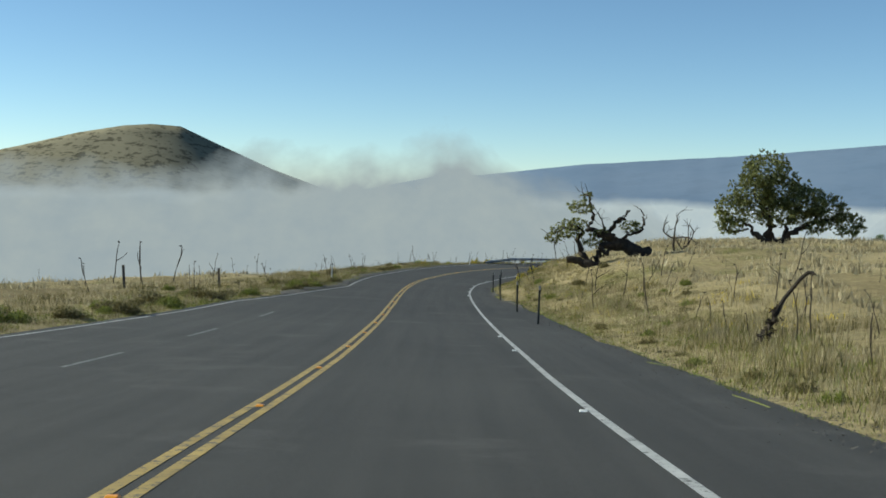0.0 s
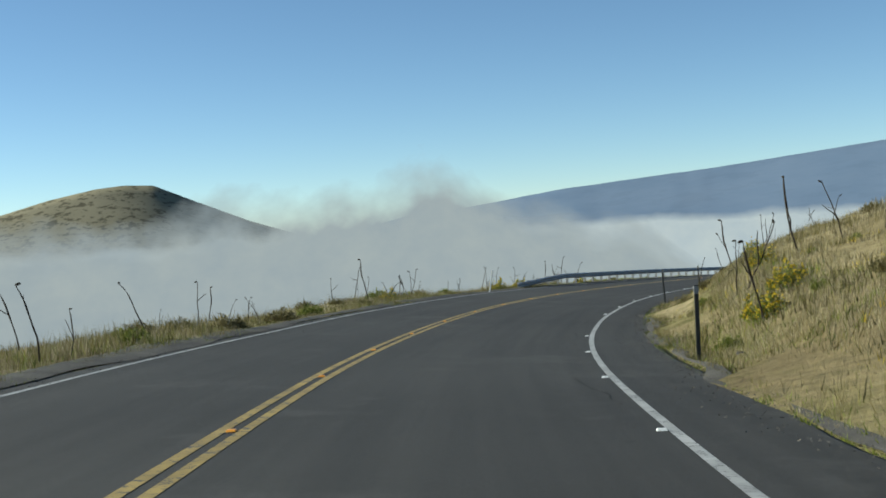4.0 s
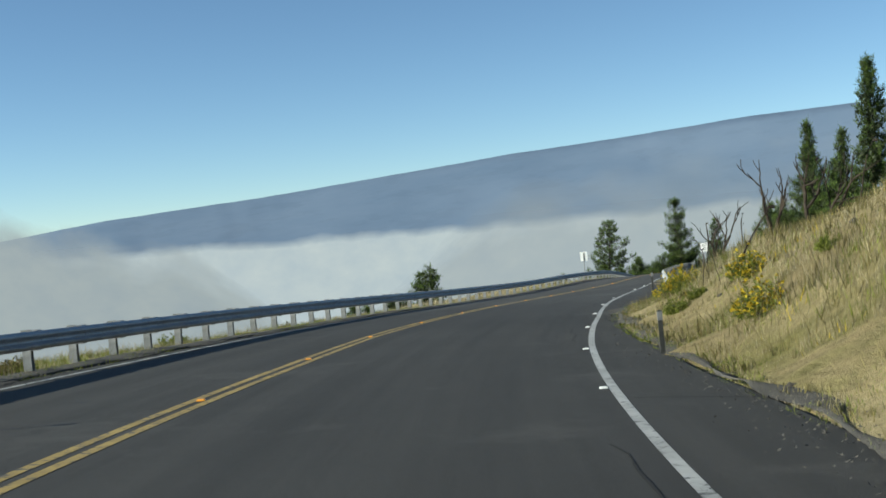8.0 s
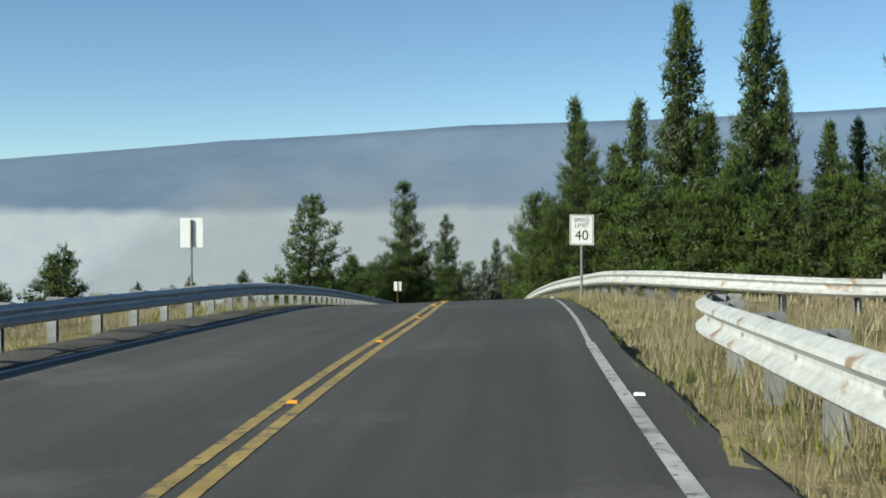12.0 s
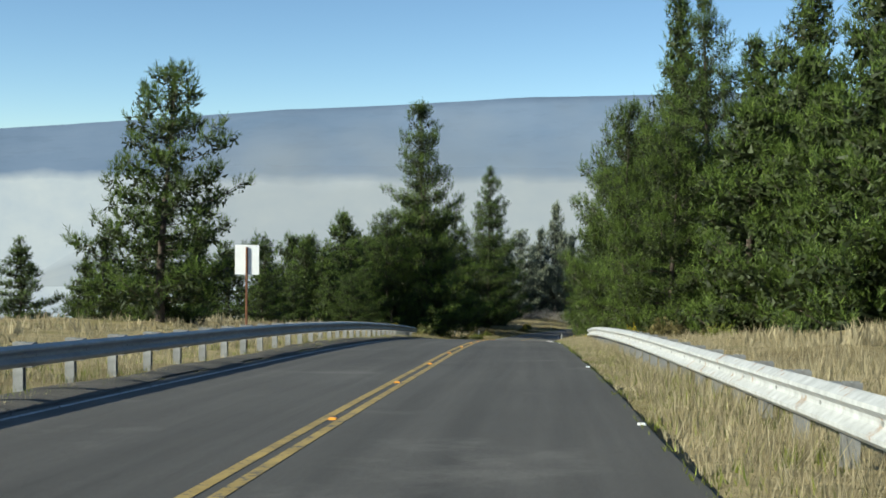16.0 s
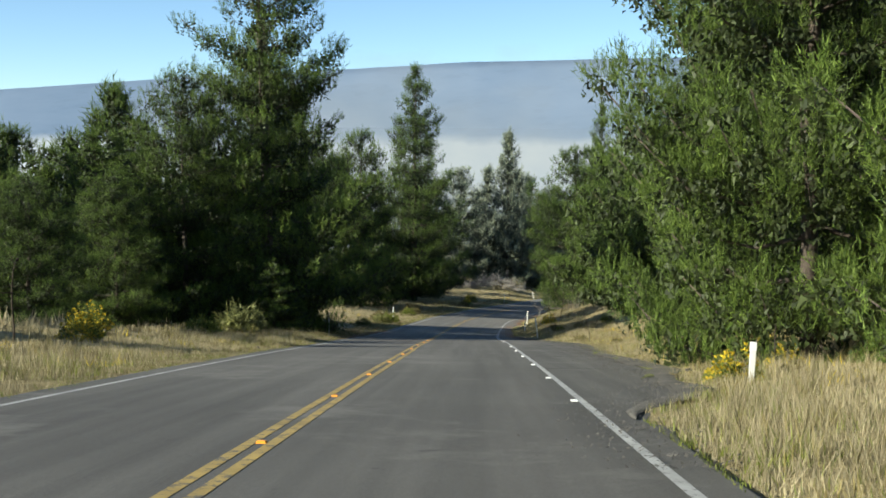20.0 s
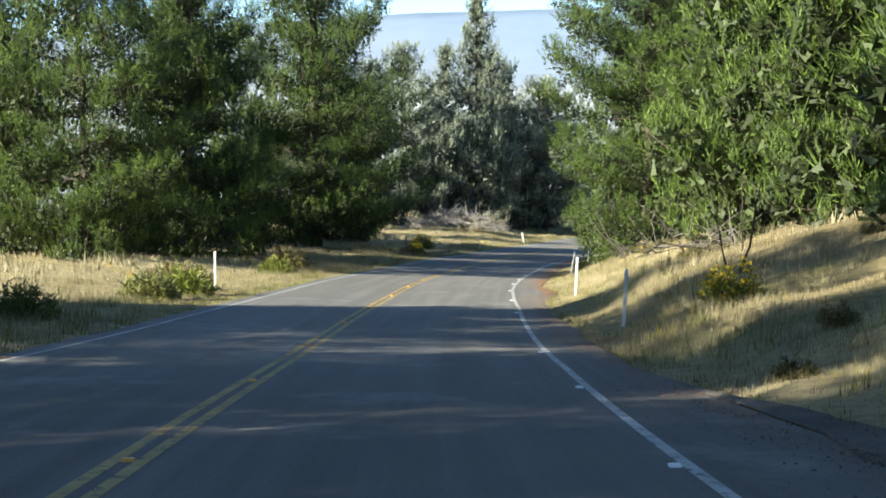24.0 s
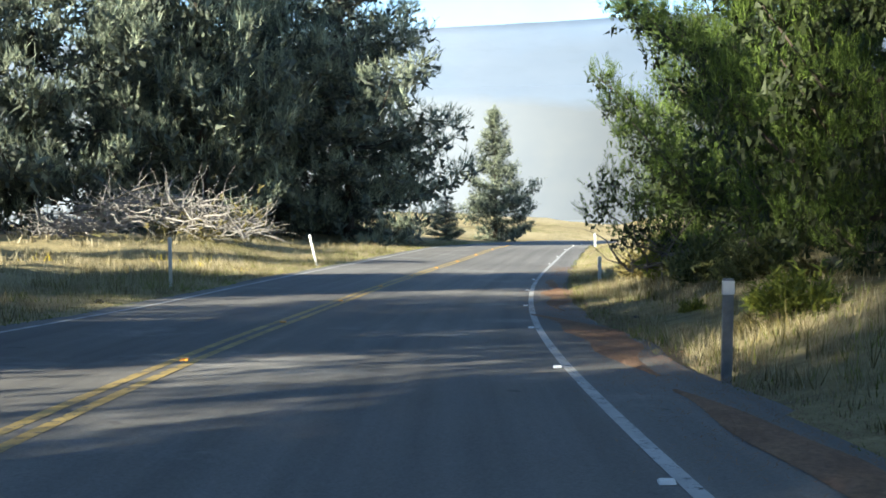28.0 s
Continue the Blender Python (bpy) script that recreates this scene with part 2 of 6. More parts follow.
M["greengrass"] = leaf_material("green_grass_blades", (0.10, 0.13, 0.022), (0.24, 0.27, 0.05), 0.35, 0.0)
M["flower"] = leaf_material("yellow_flowers", (0.50, 0.36, 0.02), (0.70, 0.52, 0.04), 0.2, 0.0)
M["shrub"] = leaf_material("dry_shrub", (0.10, 0.09, 0.035), (0.24, 0.20, 0.08), 0.2, 0.1)
M["blackpost"] = surface("dark_steel_post", [(0.3, (0.035, 0.037, 0.036)), (0.7, (0.075, 0.075, 0.07))], 5.0, 0.6, fine=0.4)
M["whitepost"] = surface("white_delineator", [(0.3, (0.66, 0.66, 0.63)), (0.7, (0.80, 0.80, 0.78))], 4.0, 0.55, fine=0.2)
M["rock"] = surface("lava_rock", [(0.3, (0.05, 0.045, 0.042)), (0.7, (0.17, 0.15, 0.135))], 2.0, 0.95, fine=0.6, fine_scale=12, bump_strength=0.9)
M["signwhite"] = surface("white_sign_face", [(0.3, (0.78, 0.78, 0.76)), (0.7, (0.82, 0.82, 0.80))], 2.0, 0.45, fine=0.1)
M["signback"] = surface("bare_aluminium_sign", [(0.3, (0.78, 0.79, 0.80)), (0.7, (0.84, 0.85, 0.86))], 3.0, 0.5, 0.1, fine=0.2)
M["black"] = surface("black_lettering", [(0.3, (0.015, 0.015, 0.015)), (0.7, (0.025, 0.025, 0.025))], 3.0, 0.6)
M["amber"] = surface("amber_reflector", [(0.3, (0.75, 0.28, 0.02)), (0.7, (0.85, 0.36, 0.04))], 9.0, 0.3, spec=0.6)
M["clear"] = surface("white_reflector", [(0.3, (0.72, 0.72, 0.70)), (0.7, (0.80, 0.80, 0.78))], 9.0, 0.35, spec=0.6)

# ---- the road's line: heading, height and cross-fall every 15 m ----
STEP = 15.0
HEAD = [-1.2, -0.5, -0.8, -1.1, -0.9, 0.2, 2.2, 7.0, 12.7, 17.4, 20.7, 25.0, 29.5, 33.2, 35.6, 37.5, 39.1, 36.8, 35.1, 35.5, 35.9, 36.4, 35.9, 35.9, 35.8, 36.0, 36.1, 35.8, 35.8, 35.5, 35.3, 37.4, 39.9, 41.3, 44.2, 47.9, 51.4, 54.2, 56.1, 57.9, 59.7, 61.5, 63.3, 65.1]
RISE = [-1.42, -2.72, -3.83, -4.85, -5.68, -6.33, -7.02, -7.72, -8.27, -8.85, -9.51, -10.13, -10.74, -11.43, -12.16, -12.78, -13.19, -13.82, -14.96, -16.29, -17.72, -19.19, -20.7, -22.37, -24.23, -26.17, -28.18, -30.2, -32.27, -34.39, -36.55, -38.51, -40.13, -41.6, -43.19, -44.48, -45.87, -47.03, -48.09, -48.89, -49.69, -50.49, -51.29, -52.09]
BANK = [-0.8, -0.5, 0.1, 0.8, 1.9, 2.8, 3.4, 3.8, 3.9, 3.7, 3.2, 2.4, 1.2, 0.1, -0.6, -1.5, -2.0, -2.1, -2.1, -1.8, -1.1, -0.5, -0.2, -0.0, 0.1, 0.1, 0.2, 0.3, 0.3, 0.3, 0.9, 1.6, 1.8, 1.9, 1.9, 2.0, 2.0, 2.1, 2.1, 0.0, 0.0, 0.0, 0.0, 0.0]
S0, S1 = -60.0, 640.0
ss = np.arange(S0, S1 + 0.1, 1.0)
st = np.arange(len(HEAD)) * STEP


def smooth(v, n=9):
    k = np.hanning(n + 2)[1:-1]
    return np.convolve(np.pad(v, n // 2, mode="edge"), k / k.sum(), "valid")


rh = np.radians(np.interp(ss, st, HEAD))
rz_ = np.interp(ss, st, RISE) + np.where(ss < 0, ss * -0.083, 0) + np.where(ss > 585, (ss - 585) * -0.03, 0)
rz_ = np.r_[rz_[:8], smooth(rz_, 17)[8:-8], rz_[-8:]]
rb = np.tan(np.radians(smooth(np.interp(ss, st, BANK), 17)))
rx_ = np.r_[0, np.cumsum((np.sin(rh[1:]) + np.sin(rh[:-1])) / 2)]
ry_ = np.r_[0, np.cumsum((np.cos(rh[1:]) + np.cos(rh[:-1])) / 2)]
i0 = int(-S0)
rx_, ry_ = rx_ - rx_[i0] -2.234, ry_ - ry_[i0] -0.173


def road_at(s):
    """x, y, z, heading, cross-fall of the yellow line at s metres along the road."""
    return [np.interp(s, ss, a) for a in (rx_, ry_, rz_, rh, rb)]


def on_road(s, d, up=0.0):
    """The point d metres right of the yellow line, on the road's plane."""
    x, y, z, h, b = road_at(s)
    return x + d * np.cos(h), y - d * np.sin(h), z - d * b + up


def table(s, rows):
    a = np.array(rows)
    return np.interp(s, a[:, 0], a[:, 1])


R_EDGE = [(-60, 6.6), (30, 6.7), (55, 6.8), (66, 6.2), (72, 5.65), (80, 5.5), (110, 5.8), (124, 5.65), (130, 5.95), (145, 5.9), (152, 5.75), (160, 5.65), (167, 5.4), (172, 5.1), (176, 4.85), (181, 4.8), (190, 5.5), (198, 5.9), (203, 5.9), (207, 5.4), (212, 4.9), (216, 4.2), (220, 3.8), (236, 3.5),
          (258, 3.5), (270, 3.64), (300, 3.68), (333, 3.58), (345, 3.6), (362, 3.75), (375, 4.0), (386, 4.2), (390, 5.5), (400, 6.3), (412, 6.4), (420, 7.0), (428, 7.2), (440, 6.6), (452, 6.1), (462, 5.6), (472, 5.4), (478, 5.15), (484, 5.1), (490, 5.8), (497, 5.3), (515, 5.5), (527, 5.6), (535, 5.25), (543, 4.9), (640, 4.8)]
L_LINE = [(-60, -8.35), (25, -7.91), (36, -7.43), (52, -6.6), (60, -5.35), (72, -3.64), (74, -3.39), (84, -3.63), (120, -4.03), (144, -4.54), (156, -4.49), (180, -3.94), (216, -3.75), (348, -3.44), (360, -3.36), (384, -3.94), (396, -4.1), (408, -4.09), (420, -4.0), (444, -4.45), (468, -3.93), (492, -3.69), (540, -3.34), (552, -3.51), (640, -3.55)]
R_LINE = [(-60, 4.28), (0, 4.28), (20, 4.04), (36, 4.0), (60, 4.05), (75, 3.99), (110, 4.37), (120, 4.37), (144, 4.07), (156, 4.08), (170, 4.22), (180, 4.39), (192, 4.3), (195, 4.32), (204, 4.24), (216, 3.94), (228, 3.17), (240, 3.09), (258, 3.19), (272, 3.4), (300, 3.5), (336, 3.36), (372, 3.57), (408, 3.7), (432, 3.89), (462, 4.31), (468, 4.27), (480, 4.27), (485, 4.13), (492, 4.02), (517, 4.18), (530, 4.07), (552, 3.95), (640, 3.9)]


# the painted centre wanders slightly about the fitted line
CENTRE = [(-60, 0.07), (12, 0.11), (24, 0.17), (96, -0.12), (115, -0.33), (120, -0.44), (137, -0.68), (156, -0.82), (168, -0.64), (176, -0.65), (204, -0.07), (216, 0.12), (228, 0.41), (252, 0.14), (264, 0.07), (288, 0.09), (348, 0.04), (372, 0.08), (396, -0.09), (408, -0.1), (420, -0.18), (468, -0.05), (504, -0.1), (640, -0.0)]


def edge_r(s):
    return table(s, R_EDGE)


def edge_l(s):
    return table(s, L_LINE) - 0.45


D_OUT = np.array([0.0, 3.0, 8.0, 15.0, 30.0, 60.0])
RIGHT = [(-60, .2, .6, 1.2, 2, 3), (40, .5, 1.3, 2.0, 3, 3.5), (82, 1.2, 2.5, 3.2, 3.5, 3), (110, 1.7, 3.2, 4.0, 4.4, 4),
         (150, 2.3, 3.8, 4.6, 5.0, 4), (175, 1.9, 3.4, 4.4, 4.8, 4), (188, 1.4, 2.4, 2.9, 3.0, 2.5), (196, 1.0, 1.7, 2.1, 2.2, 2.0), (203, .6, 1.0, 1.3, 1.5, 1.6), (210, -.1, -.1, .1, .4, 1),
         (230, -.15, -.4, -.6, -.5, .5), (260, -.1, -.3, -.4, .0, 1.5), (300, .0, .0, .2, .8, 2.3), (350, .1, .3, .6, 1.5, 3.5), (390, .3, .6, 1.0, 1.5, 3), (420, .4, 1.0, 1.5, 2, 3),
         (450, .8, 1.8, 2.4, 3, 4), (480, 1.2, 2.8, 3.6, 4.2, 5), (520, 1.0, 2.4, 3.4, 4, 5), (560, .5, 1.3, 2, 2, 2), (640, .2, .5, .8, 1, 1)]
LEFT = [(-60, .1, .2, .2, 0, -2), (50, .1, .2, .2, -.2, -4), (80, .0, .0, -.3, -2, -9), (110, .0, -.4, -1.8, -6, -14),
        (140, -.1, -.8, -3, -8, -16), (190, -.2, -1.0, -3.5, -8, -15), (230, -.2, -.8, -2.5, -6, -12), (270, -.1, -.3, -.8, -2, -5),
        (330, .0, .0, .0, -.5, -2), (390, .2, .5, .8, .5, 0), (450, .1, .3, .3, 0, -1), (520, .1, .4, .8, 1, 0), (560, .1, .6, 1.2, 1.5, 1),
        (640, .1, .5, 1, 1, 0)]


def side_height(s, out, rows):
    a = np.array(rows, float)
    cols = [np.zeros_like(s)] + [np.interp(s, a[:, 0], a[:, k]) for k in range(1, 6)]
    z = np.zeros_like(s)
    for k in range(5):
        w = np.clip((out - D_OUT[k]) / (D_OUT[k + 1] - D_OUT[k]), 0, 1)
        w = w * w * (3 - 2 * w) * 0.5 + w * 0.5
        z += (cols[k + 1] - cols[k]) * w
    return z


def road_coords(x, y):
    """s and d of points in the plan."""
    s, d = np.empty_like(x), np.empty_like(x)
    for a in range(0, len(x), 4000):
        q = slice(a, a + 4000)
        k = np.argmin((x[q, None] - rx_[None, ::3]) ** 2 + (y[q, None] - ry_[None, ::3]) ** 2, axis=1) * 3
        dx, dy = x[q] - rx_[k], y[q] - ry_[k]
        s[q] = ss[k] + dx * np.sin(rh[k]) + dy * np.cos(rh[k])
        d[q] = dx * np.cos(rh[k]) - dy * np.sin(rh[k])
    return s, d


def bumps(x, y):
    return (0.13 * np.sin(x * 0.9 + 1.3 * np.sin(y * 0.55)) * np.sin(y * 0.8 + np.sin(x * 0.5))
            + 0.28 * np.sin(x * 0.17 + 2.0) * np.sin(y * 0.21 + 0.7 * np.sin(x * 0.11)))


def ground_sd(s, d, x, y):
    s2 = np.clip(s, S0, S1)
    z0, b = np.interp(s2, ss, rz_), np.interp(s2, ss, rb)
    er, el = edge_r(s2), edge_l(s2)
    out = np.where(d > 0, d - er, el - d)
    base = z0 - np.clip(d, el, er) * b
    z = base + np.where(d > 0, side_height(s2, np.clip(out - 0.7, 0, 60), RIGHT), side_height(s2, np.clip(out, 0, 60), LEFT))
    # past the verge the mountainside falls away to the cloud-filled valley
    far = np.clip(out - np.where(d > 0, 95.0, 60.0), 0, None)
    z -= 95.0 * (1.0 - np.exp(-far / 240.0))
    tail = np.clip(s - 665.0, 0, None)
    z -= 60.0 * (1.0 - np.exp(-tail / 150.0))
    z += bumps(x, y) * np.clip(out / 5.0, 0, 1)
    # sunk under the pavement, and lifted in a slight lip at its edge
    z += np.where(out < -0.15, -0.30, 0.0) + 0.03 * np.exp(-((out - 0.5) / 0.5) ** 2)
    return z


def ground_z(x, y):
    x, y = np.atleast_1d(np.asarray(x, float)), np.atleast_1d(np.asarray(y, float))
    s, d = road_coords(x, y)
    return ground_sd(s, d, x, y)


def place(s, d):
    """x, y, z on the ground at s along the road and d to its right; on the pavement where that is."""
    x, y, z = on_road(s, d)
    if edge_l(s) <= d <= edge_r(s):
        return float(x), float(y), float(z)
    return float(x), float(y), float(ground_z(x, y)[0])


def mesh_from(name, verts, faces, mats, uvs=None, smooth_shade=False, mat_index=None):
    """A mesh from arrays of points and of triangles or quads."""
    me = bpy.data.meshes.new(name)
    verts, faces = np.asarray(verts, np.float32), np.asarray(faces, np.int32)
    n, k = faces.shape
    me.vertices.add(len(verts))
    me.vertices.foreach_set("co", verts.ravel())
    me.loops.add(n * k)
    me.loops.foreach_set("vertex_index", faces.ravel())
    me.polygons.add(n)
    me.polygons.foreach_set("loop_start", np.arange(n, dtype=np.int32) * k)
    for m in mats:
        me.materials.append(m)
    if mat_index is not None:
        me.polygons.foreach_set("material_index", np.asarray(mat_index, np.int32))
    if uvs is not None:
        layer = me.uv_layers.new(name="uv")
        layer.data.foreach_set("uv", np.asarray(uvs, np.float32)[faces.ravel()].ravel())
    me.polygons.foreach_set("use_smooth", np.full(n, smooth_shade))
    me.update(calc_edges=True)
    return me


def grid_faces(rows, cols):
    i = np.arange(rows * cols).reshape(rows, cols)
    return np.stack([i[:-1, :-1], i[:-1, 1:], i[1:, 1:], i[1:, :-1]], -1).reshape(-1, 4)


# ---- ground: one sheet to the horizon, fine along the road ----
def spread(lo, hi, step, far):
    mid = np.arange(lo, hi + 0.01, step)
    out, gap, v = [], step, 0.0
    while v < far:
        gap *= 1.25
        v += gap
        out.append(v)
    out = np.array(out)
    return np.r_[(lo - out)[::-1], mid, hi + out]


gx, gy = spread(-45, 330, 1.7, 4200), spread(-25, 560, 1.7, 4200)
GX, GY = np.meshgrid(gx, gy)
GZ = ground_z(GX.ravel(), GY.ravel())
ground = new("ground", mesh_from("ground", np.stack([GX.ravel(), GY.ravel(), GZ], 1), grid_faces(len(gy), len(gx)), [M["ground"]], smooth_shade=True))
tagged(ground, "dry straw-coloured grassland sloping away from the road", "ground", kind="structure")


# ---- road: paved strip with a broken edge, and its painted lines ----
def ribbon(name, s, lefts, rights, up, mat, cols=2, thick=0.0):
    """A strip along the road between two offsets, with skirts of the given depth."""
    rows = []
    us = np.linspace(0, 1, cols)
    if thick and cols > 2:
        us = np.r_[0, 0.004, us[1:-1], 0.996, 1]
        cols = len(us)
    for a, l, r in zip(s, lefts, rights):
        ds = l + (r - l) * us
        x, y, z = on_road(a, ds, up)
        pts = np.stack([x, y, z], 1)
        uv = np.stack([ds, np.full(cols, a)], 1)
        if thick:
            pts = np.r_[pts[:1] - (0, 0, thick), pts, pts[-1:] - (0, 0, thick)]
            uv = np.r_[uv[:1], uv, uv[-1:]]
        rows.append(np.c_[pts, uv])
    a = np.array(rows)
    f = grid_faces(a.shape[0], a.shape[1])
    a = a.reshape(-1, 5)
    return mesh_from(name, a[:, :3], f, [mat], uvs=a[:, 3:], smooth_shade=cols > 2)


rs = np.arange(-55, 636, 1.0)
wob = np.random.RandomState(3)
ragged_r = smooth(wob.randn(len(rs)), 5) * np.where((rs > 225) & (rs < 384), 0.05, 0.14)
ragged_l = smooth(wob.randn(len(rs)), 5) * 0.10
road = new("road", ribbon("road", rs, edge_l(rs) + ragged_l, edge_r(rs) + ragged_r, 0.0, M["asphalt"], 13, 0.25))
tagged(road, "worn dark grey asphalt two-lane road with paved shoulders", "road", kind="structure")


def painted(name, label, s, d, width, mat, up=0.004):
    s = np.asarray(s, float)
    d = np.asarray(d, float) * np.ones_like(s)
    ob = new(name, ribbon(name, s, d - width / 2, d + width / 2, up, mat))
    return tagged(ob, label, "road marking", kind="structure")


for off in (-0.11, 0.11):
    painted("yellow_line", "worn solid yellow centre line on the asphalt", rs, table(rs, CENTRE) + off, 0.115, M["yellow"])
painted("edge_line", "worn white edge line along the right lane", rs[rs < 240], table(rs[rs < 240], R_LINE), 0.115, M["white"])
painted("edge_line", "faded white edge line beside the grass verge", rs[(rs > 238) & (rs < 256)], table(rs[(rs > 238) & (rs < 256)], R_LINE), 0.07, M["white"])
painted("edge_line", "worn white edge line along the right lane", rs[rs > 354], table(rs[rs > 354], R_LINE), 0.115, M["white"])
painted("edge_line", "worn white edge line along the far lane", rs, table(rs, L_LINE), 0.10, M["white"])

# ---- distance: hill, long mountain slope, sea of cloud ----
def polar_ridge(name, dist, depth, skyline, az, foot, mat, label, category, rough=6.0, seed=1, rows=14, mid=(60.0, 150.0, -8.0)):
    """A far slope that rises to a skyline given as (azimuth, elevation) in degrees from mid."""
    cx, cy, cz = mid
    a = np.radians(az)
    el = np.interp(az, [p[0] for p in skyline], [p[1] for p in skyline])
    broad = smooth(el, 31)
    rr = np.random.RandomState(seed)
    jag = smooth(rr.randn(len(az)), 5) * rough * 0.25 + smooth(rr.randn(len(az)), 41) * rough
    pts = []
    for k in range(rows):
        w = k / (rows - 1)
        r = dist + depth * w
        top = np.tan(np.radians(el * w ** 14 + broad * (1 - w ** 14))) * (dist + depth) + jag
        z = foot + (top - foot) * (w ** 0.9) + smooth(rr.randn(len(az)), 15) * rough * 1.5 * math.sin(math.pi * w)
        pts.append(np.stack([cx + r * np.sin(a), cy + r * np.cos(a), cz + z], 1))
    back = pts[-1] + np.stack([np.sin(a) * 300, np.cos(a) * 300, -200 + 0 * a], 1)
    pts.append(back)
    v = np.concatenate(pts)
    ob = new(name, mesh_from(name, v, grid_faces(rows + 1, len(az)), [mat], smooth_shade=True))
    return tagged(ob, label, category, kind="structure")


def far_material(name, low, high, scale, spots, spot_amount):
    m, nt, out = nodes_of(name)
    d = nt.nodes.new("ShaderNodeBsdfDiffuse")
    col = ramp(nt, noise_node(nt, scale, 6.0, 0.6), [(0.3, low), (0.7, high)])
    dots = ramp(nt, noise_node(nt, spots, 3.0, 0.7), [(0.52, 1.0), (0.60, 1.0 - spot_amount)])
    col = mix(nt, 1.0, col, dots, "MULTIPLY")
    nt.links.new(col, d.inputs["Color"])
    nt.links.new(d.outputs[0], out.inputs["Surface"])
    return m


# the blue of the air's haze is mixed into the mountain's surface colour
M["mountain"] = far_material("haze_tinted_slope", (0.135, 0.19, 0.275), (0.175, 0.23, 0.315), 0.0022, 0.006, 0.05)
M["hill"] = far_material("scrubby_hill", (0.19, 0.175, 0.125), (0.26, 0.235, 0.165), 0.004, 0.035, 0.55)
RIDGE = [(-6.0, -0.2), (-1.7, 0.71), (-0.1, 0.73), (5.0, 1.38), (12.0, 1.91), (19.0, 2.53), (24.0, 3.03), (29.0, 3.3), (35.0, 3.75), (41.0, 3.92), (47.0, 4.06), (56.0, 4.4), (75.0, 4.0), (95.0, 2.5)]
polar_ridge("backdrop_mountain", 3100, 1200, RIDGE, np.linspace(-6, 95, 420), -160, M["mountain"], "long mountain slope tinted haze blue above the clouds", "mountain", 3.0)
HILL = [(-30, -0.6), (-26, 0.2), (-23, 0.8), (-20.5, 1.4), (-17.7, 2.15), (-15.6, 2.56), (-14.4, 2.66), (-13.1, 2.6), (-11.2, 1.75), (-8.9, 0.75), (-6.5, -0.1), (-4, -0.8)]
polar_ridge("backdrop_hill", 3300, 700, HILL, np.linspace(-30, -4, 200), -140, M["hill"], "rounded scrub-dotted cinder hill half sunk in fog", "hill", 1.0, 4, mid=(0.0, 45.0, -4.0))


def fog_material(name, scale, lo, hi, bright=0.85, top_soft=0.5, tall=7.0, thick=1.0, billows=0.3):
    """Distant cloud: glowing backdrop sheet, thinned by noise and towards its upper rim (u runs along it, v from foot 0 to rim 1)."""
    m, nt, out = nodes_of(name)
    uv = nt.nodes.new("ShaderNodeUVMap")
    sep = nt.nodes.new("ShaderNodeSeparateXYZ")
    nt.links.new(uv.outputs[0], sep.inputs[0])
    mp = nt.nodes.new("ShaderNodeMapping")
    mp.inputs["Scale"].default_value = (1.0, tall, 1.0)
    nt.links.new(uv.outputs[0], mp.inputs["Vector"])
    n1 = noise_node(nt, scale, 4.5, 0.5, vec=mp.outputs[0])
    rim = nt.nodes.new("ShaderNodeMapRange")
    rim.inputs[1].default_value, rim.inputs[2].default_value = 1.0, 1.0 - top_soft
    rim.inputs[3].default_value, rim.inputs[4].default_value = -0.6, 0.75
    nt.links.new(sep.outputs[1], rim.inputs[0])
    add = nt.nodes.new("ShaderNodeMath")
    add.operation = "ADD"
    wild = nt.nodes.new("ShaderNodeMapRange")
    wild.inputs[1].default_value, wild.inputs[2].default_value = 0.2, 0.8
    wild.inputs[3].default_value, wild.inputs[4].default_value = 0.5 - billows, 0.5 + billows
    nt.links.new(n1, wild.inputs[0])
    nt.links.new(wild.outputs[0], add.inputs[0])
    nt.links.new(rim.outputs[0], add.inputs[1])
    alpha = ramp(nt, add.outputs[0], [(lo, 0.0), (hi, thick)])
    tone = ramp(nt, noise_node(nt, scale * 1.7, 5.0, 0.6, vec=mp.outputs[0]), [(0.25, (bright * 0.73, bright * 0.82, bright * 0.94)), (0.75, (bright * 0.88, bright * 0.94, bright))])
    # painted shade: the glow drops to a fifth towards high u
    far = nt.nodes.new("ShaderNodeMapRange")
    far.inputs[1].default_value, far.inputs[2].default_value = 25.0, 33.0
    far.inputs[3].default_value, far.inputs[4].default_value = 1.0, 0.21
    nt.links.new(sep.outputs[0], far.inputs[0])
    tone = mix(nt, 1.0, tone, far.outputs[0], "MULTIPLY")
    # emission stands in for daylight on the cloud
    both = nt.nodes.new("ShaderNodeEmission")
    nt.links.new(tone, both.inputs["Color"])
    clear = nt.nodes.new("ShaderNodeBsdfTransparent")
    ms = nt.nodes.new("ShaderNodeMixShader")
    nt.links.new(alpha, ms.inputs[0])
    nt.links.new(clear.outputs[0], ms.inputs[1])
    nt.links.new(both.outputs[0], ms.inputs[2])
    nt.links.new(ms.outputs[0], out.inputs["Surface"])
    return m


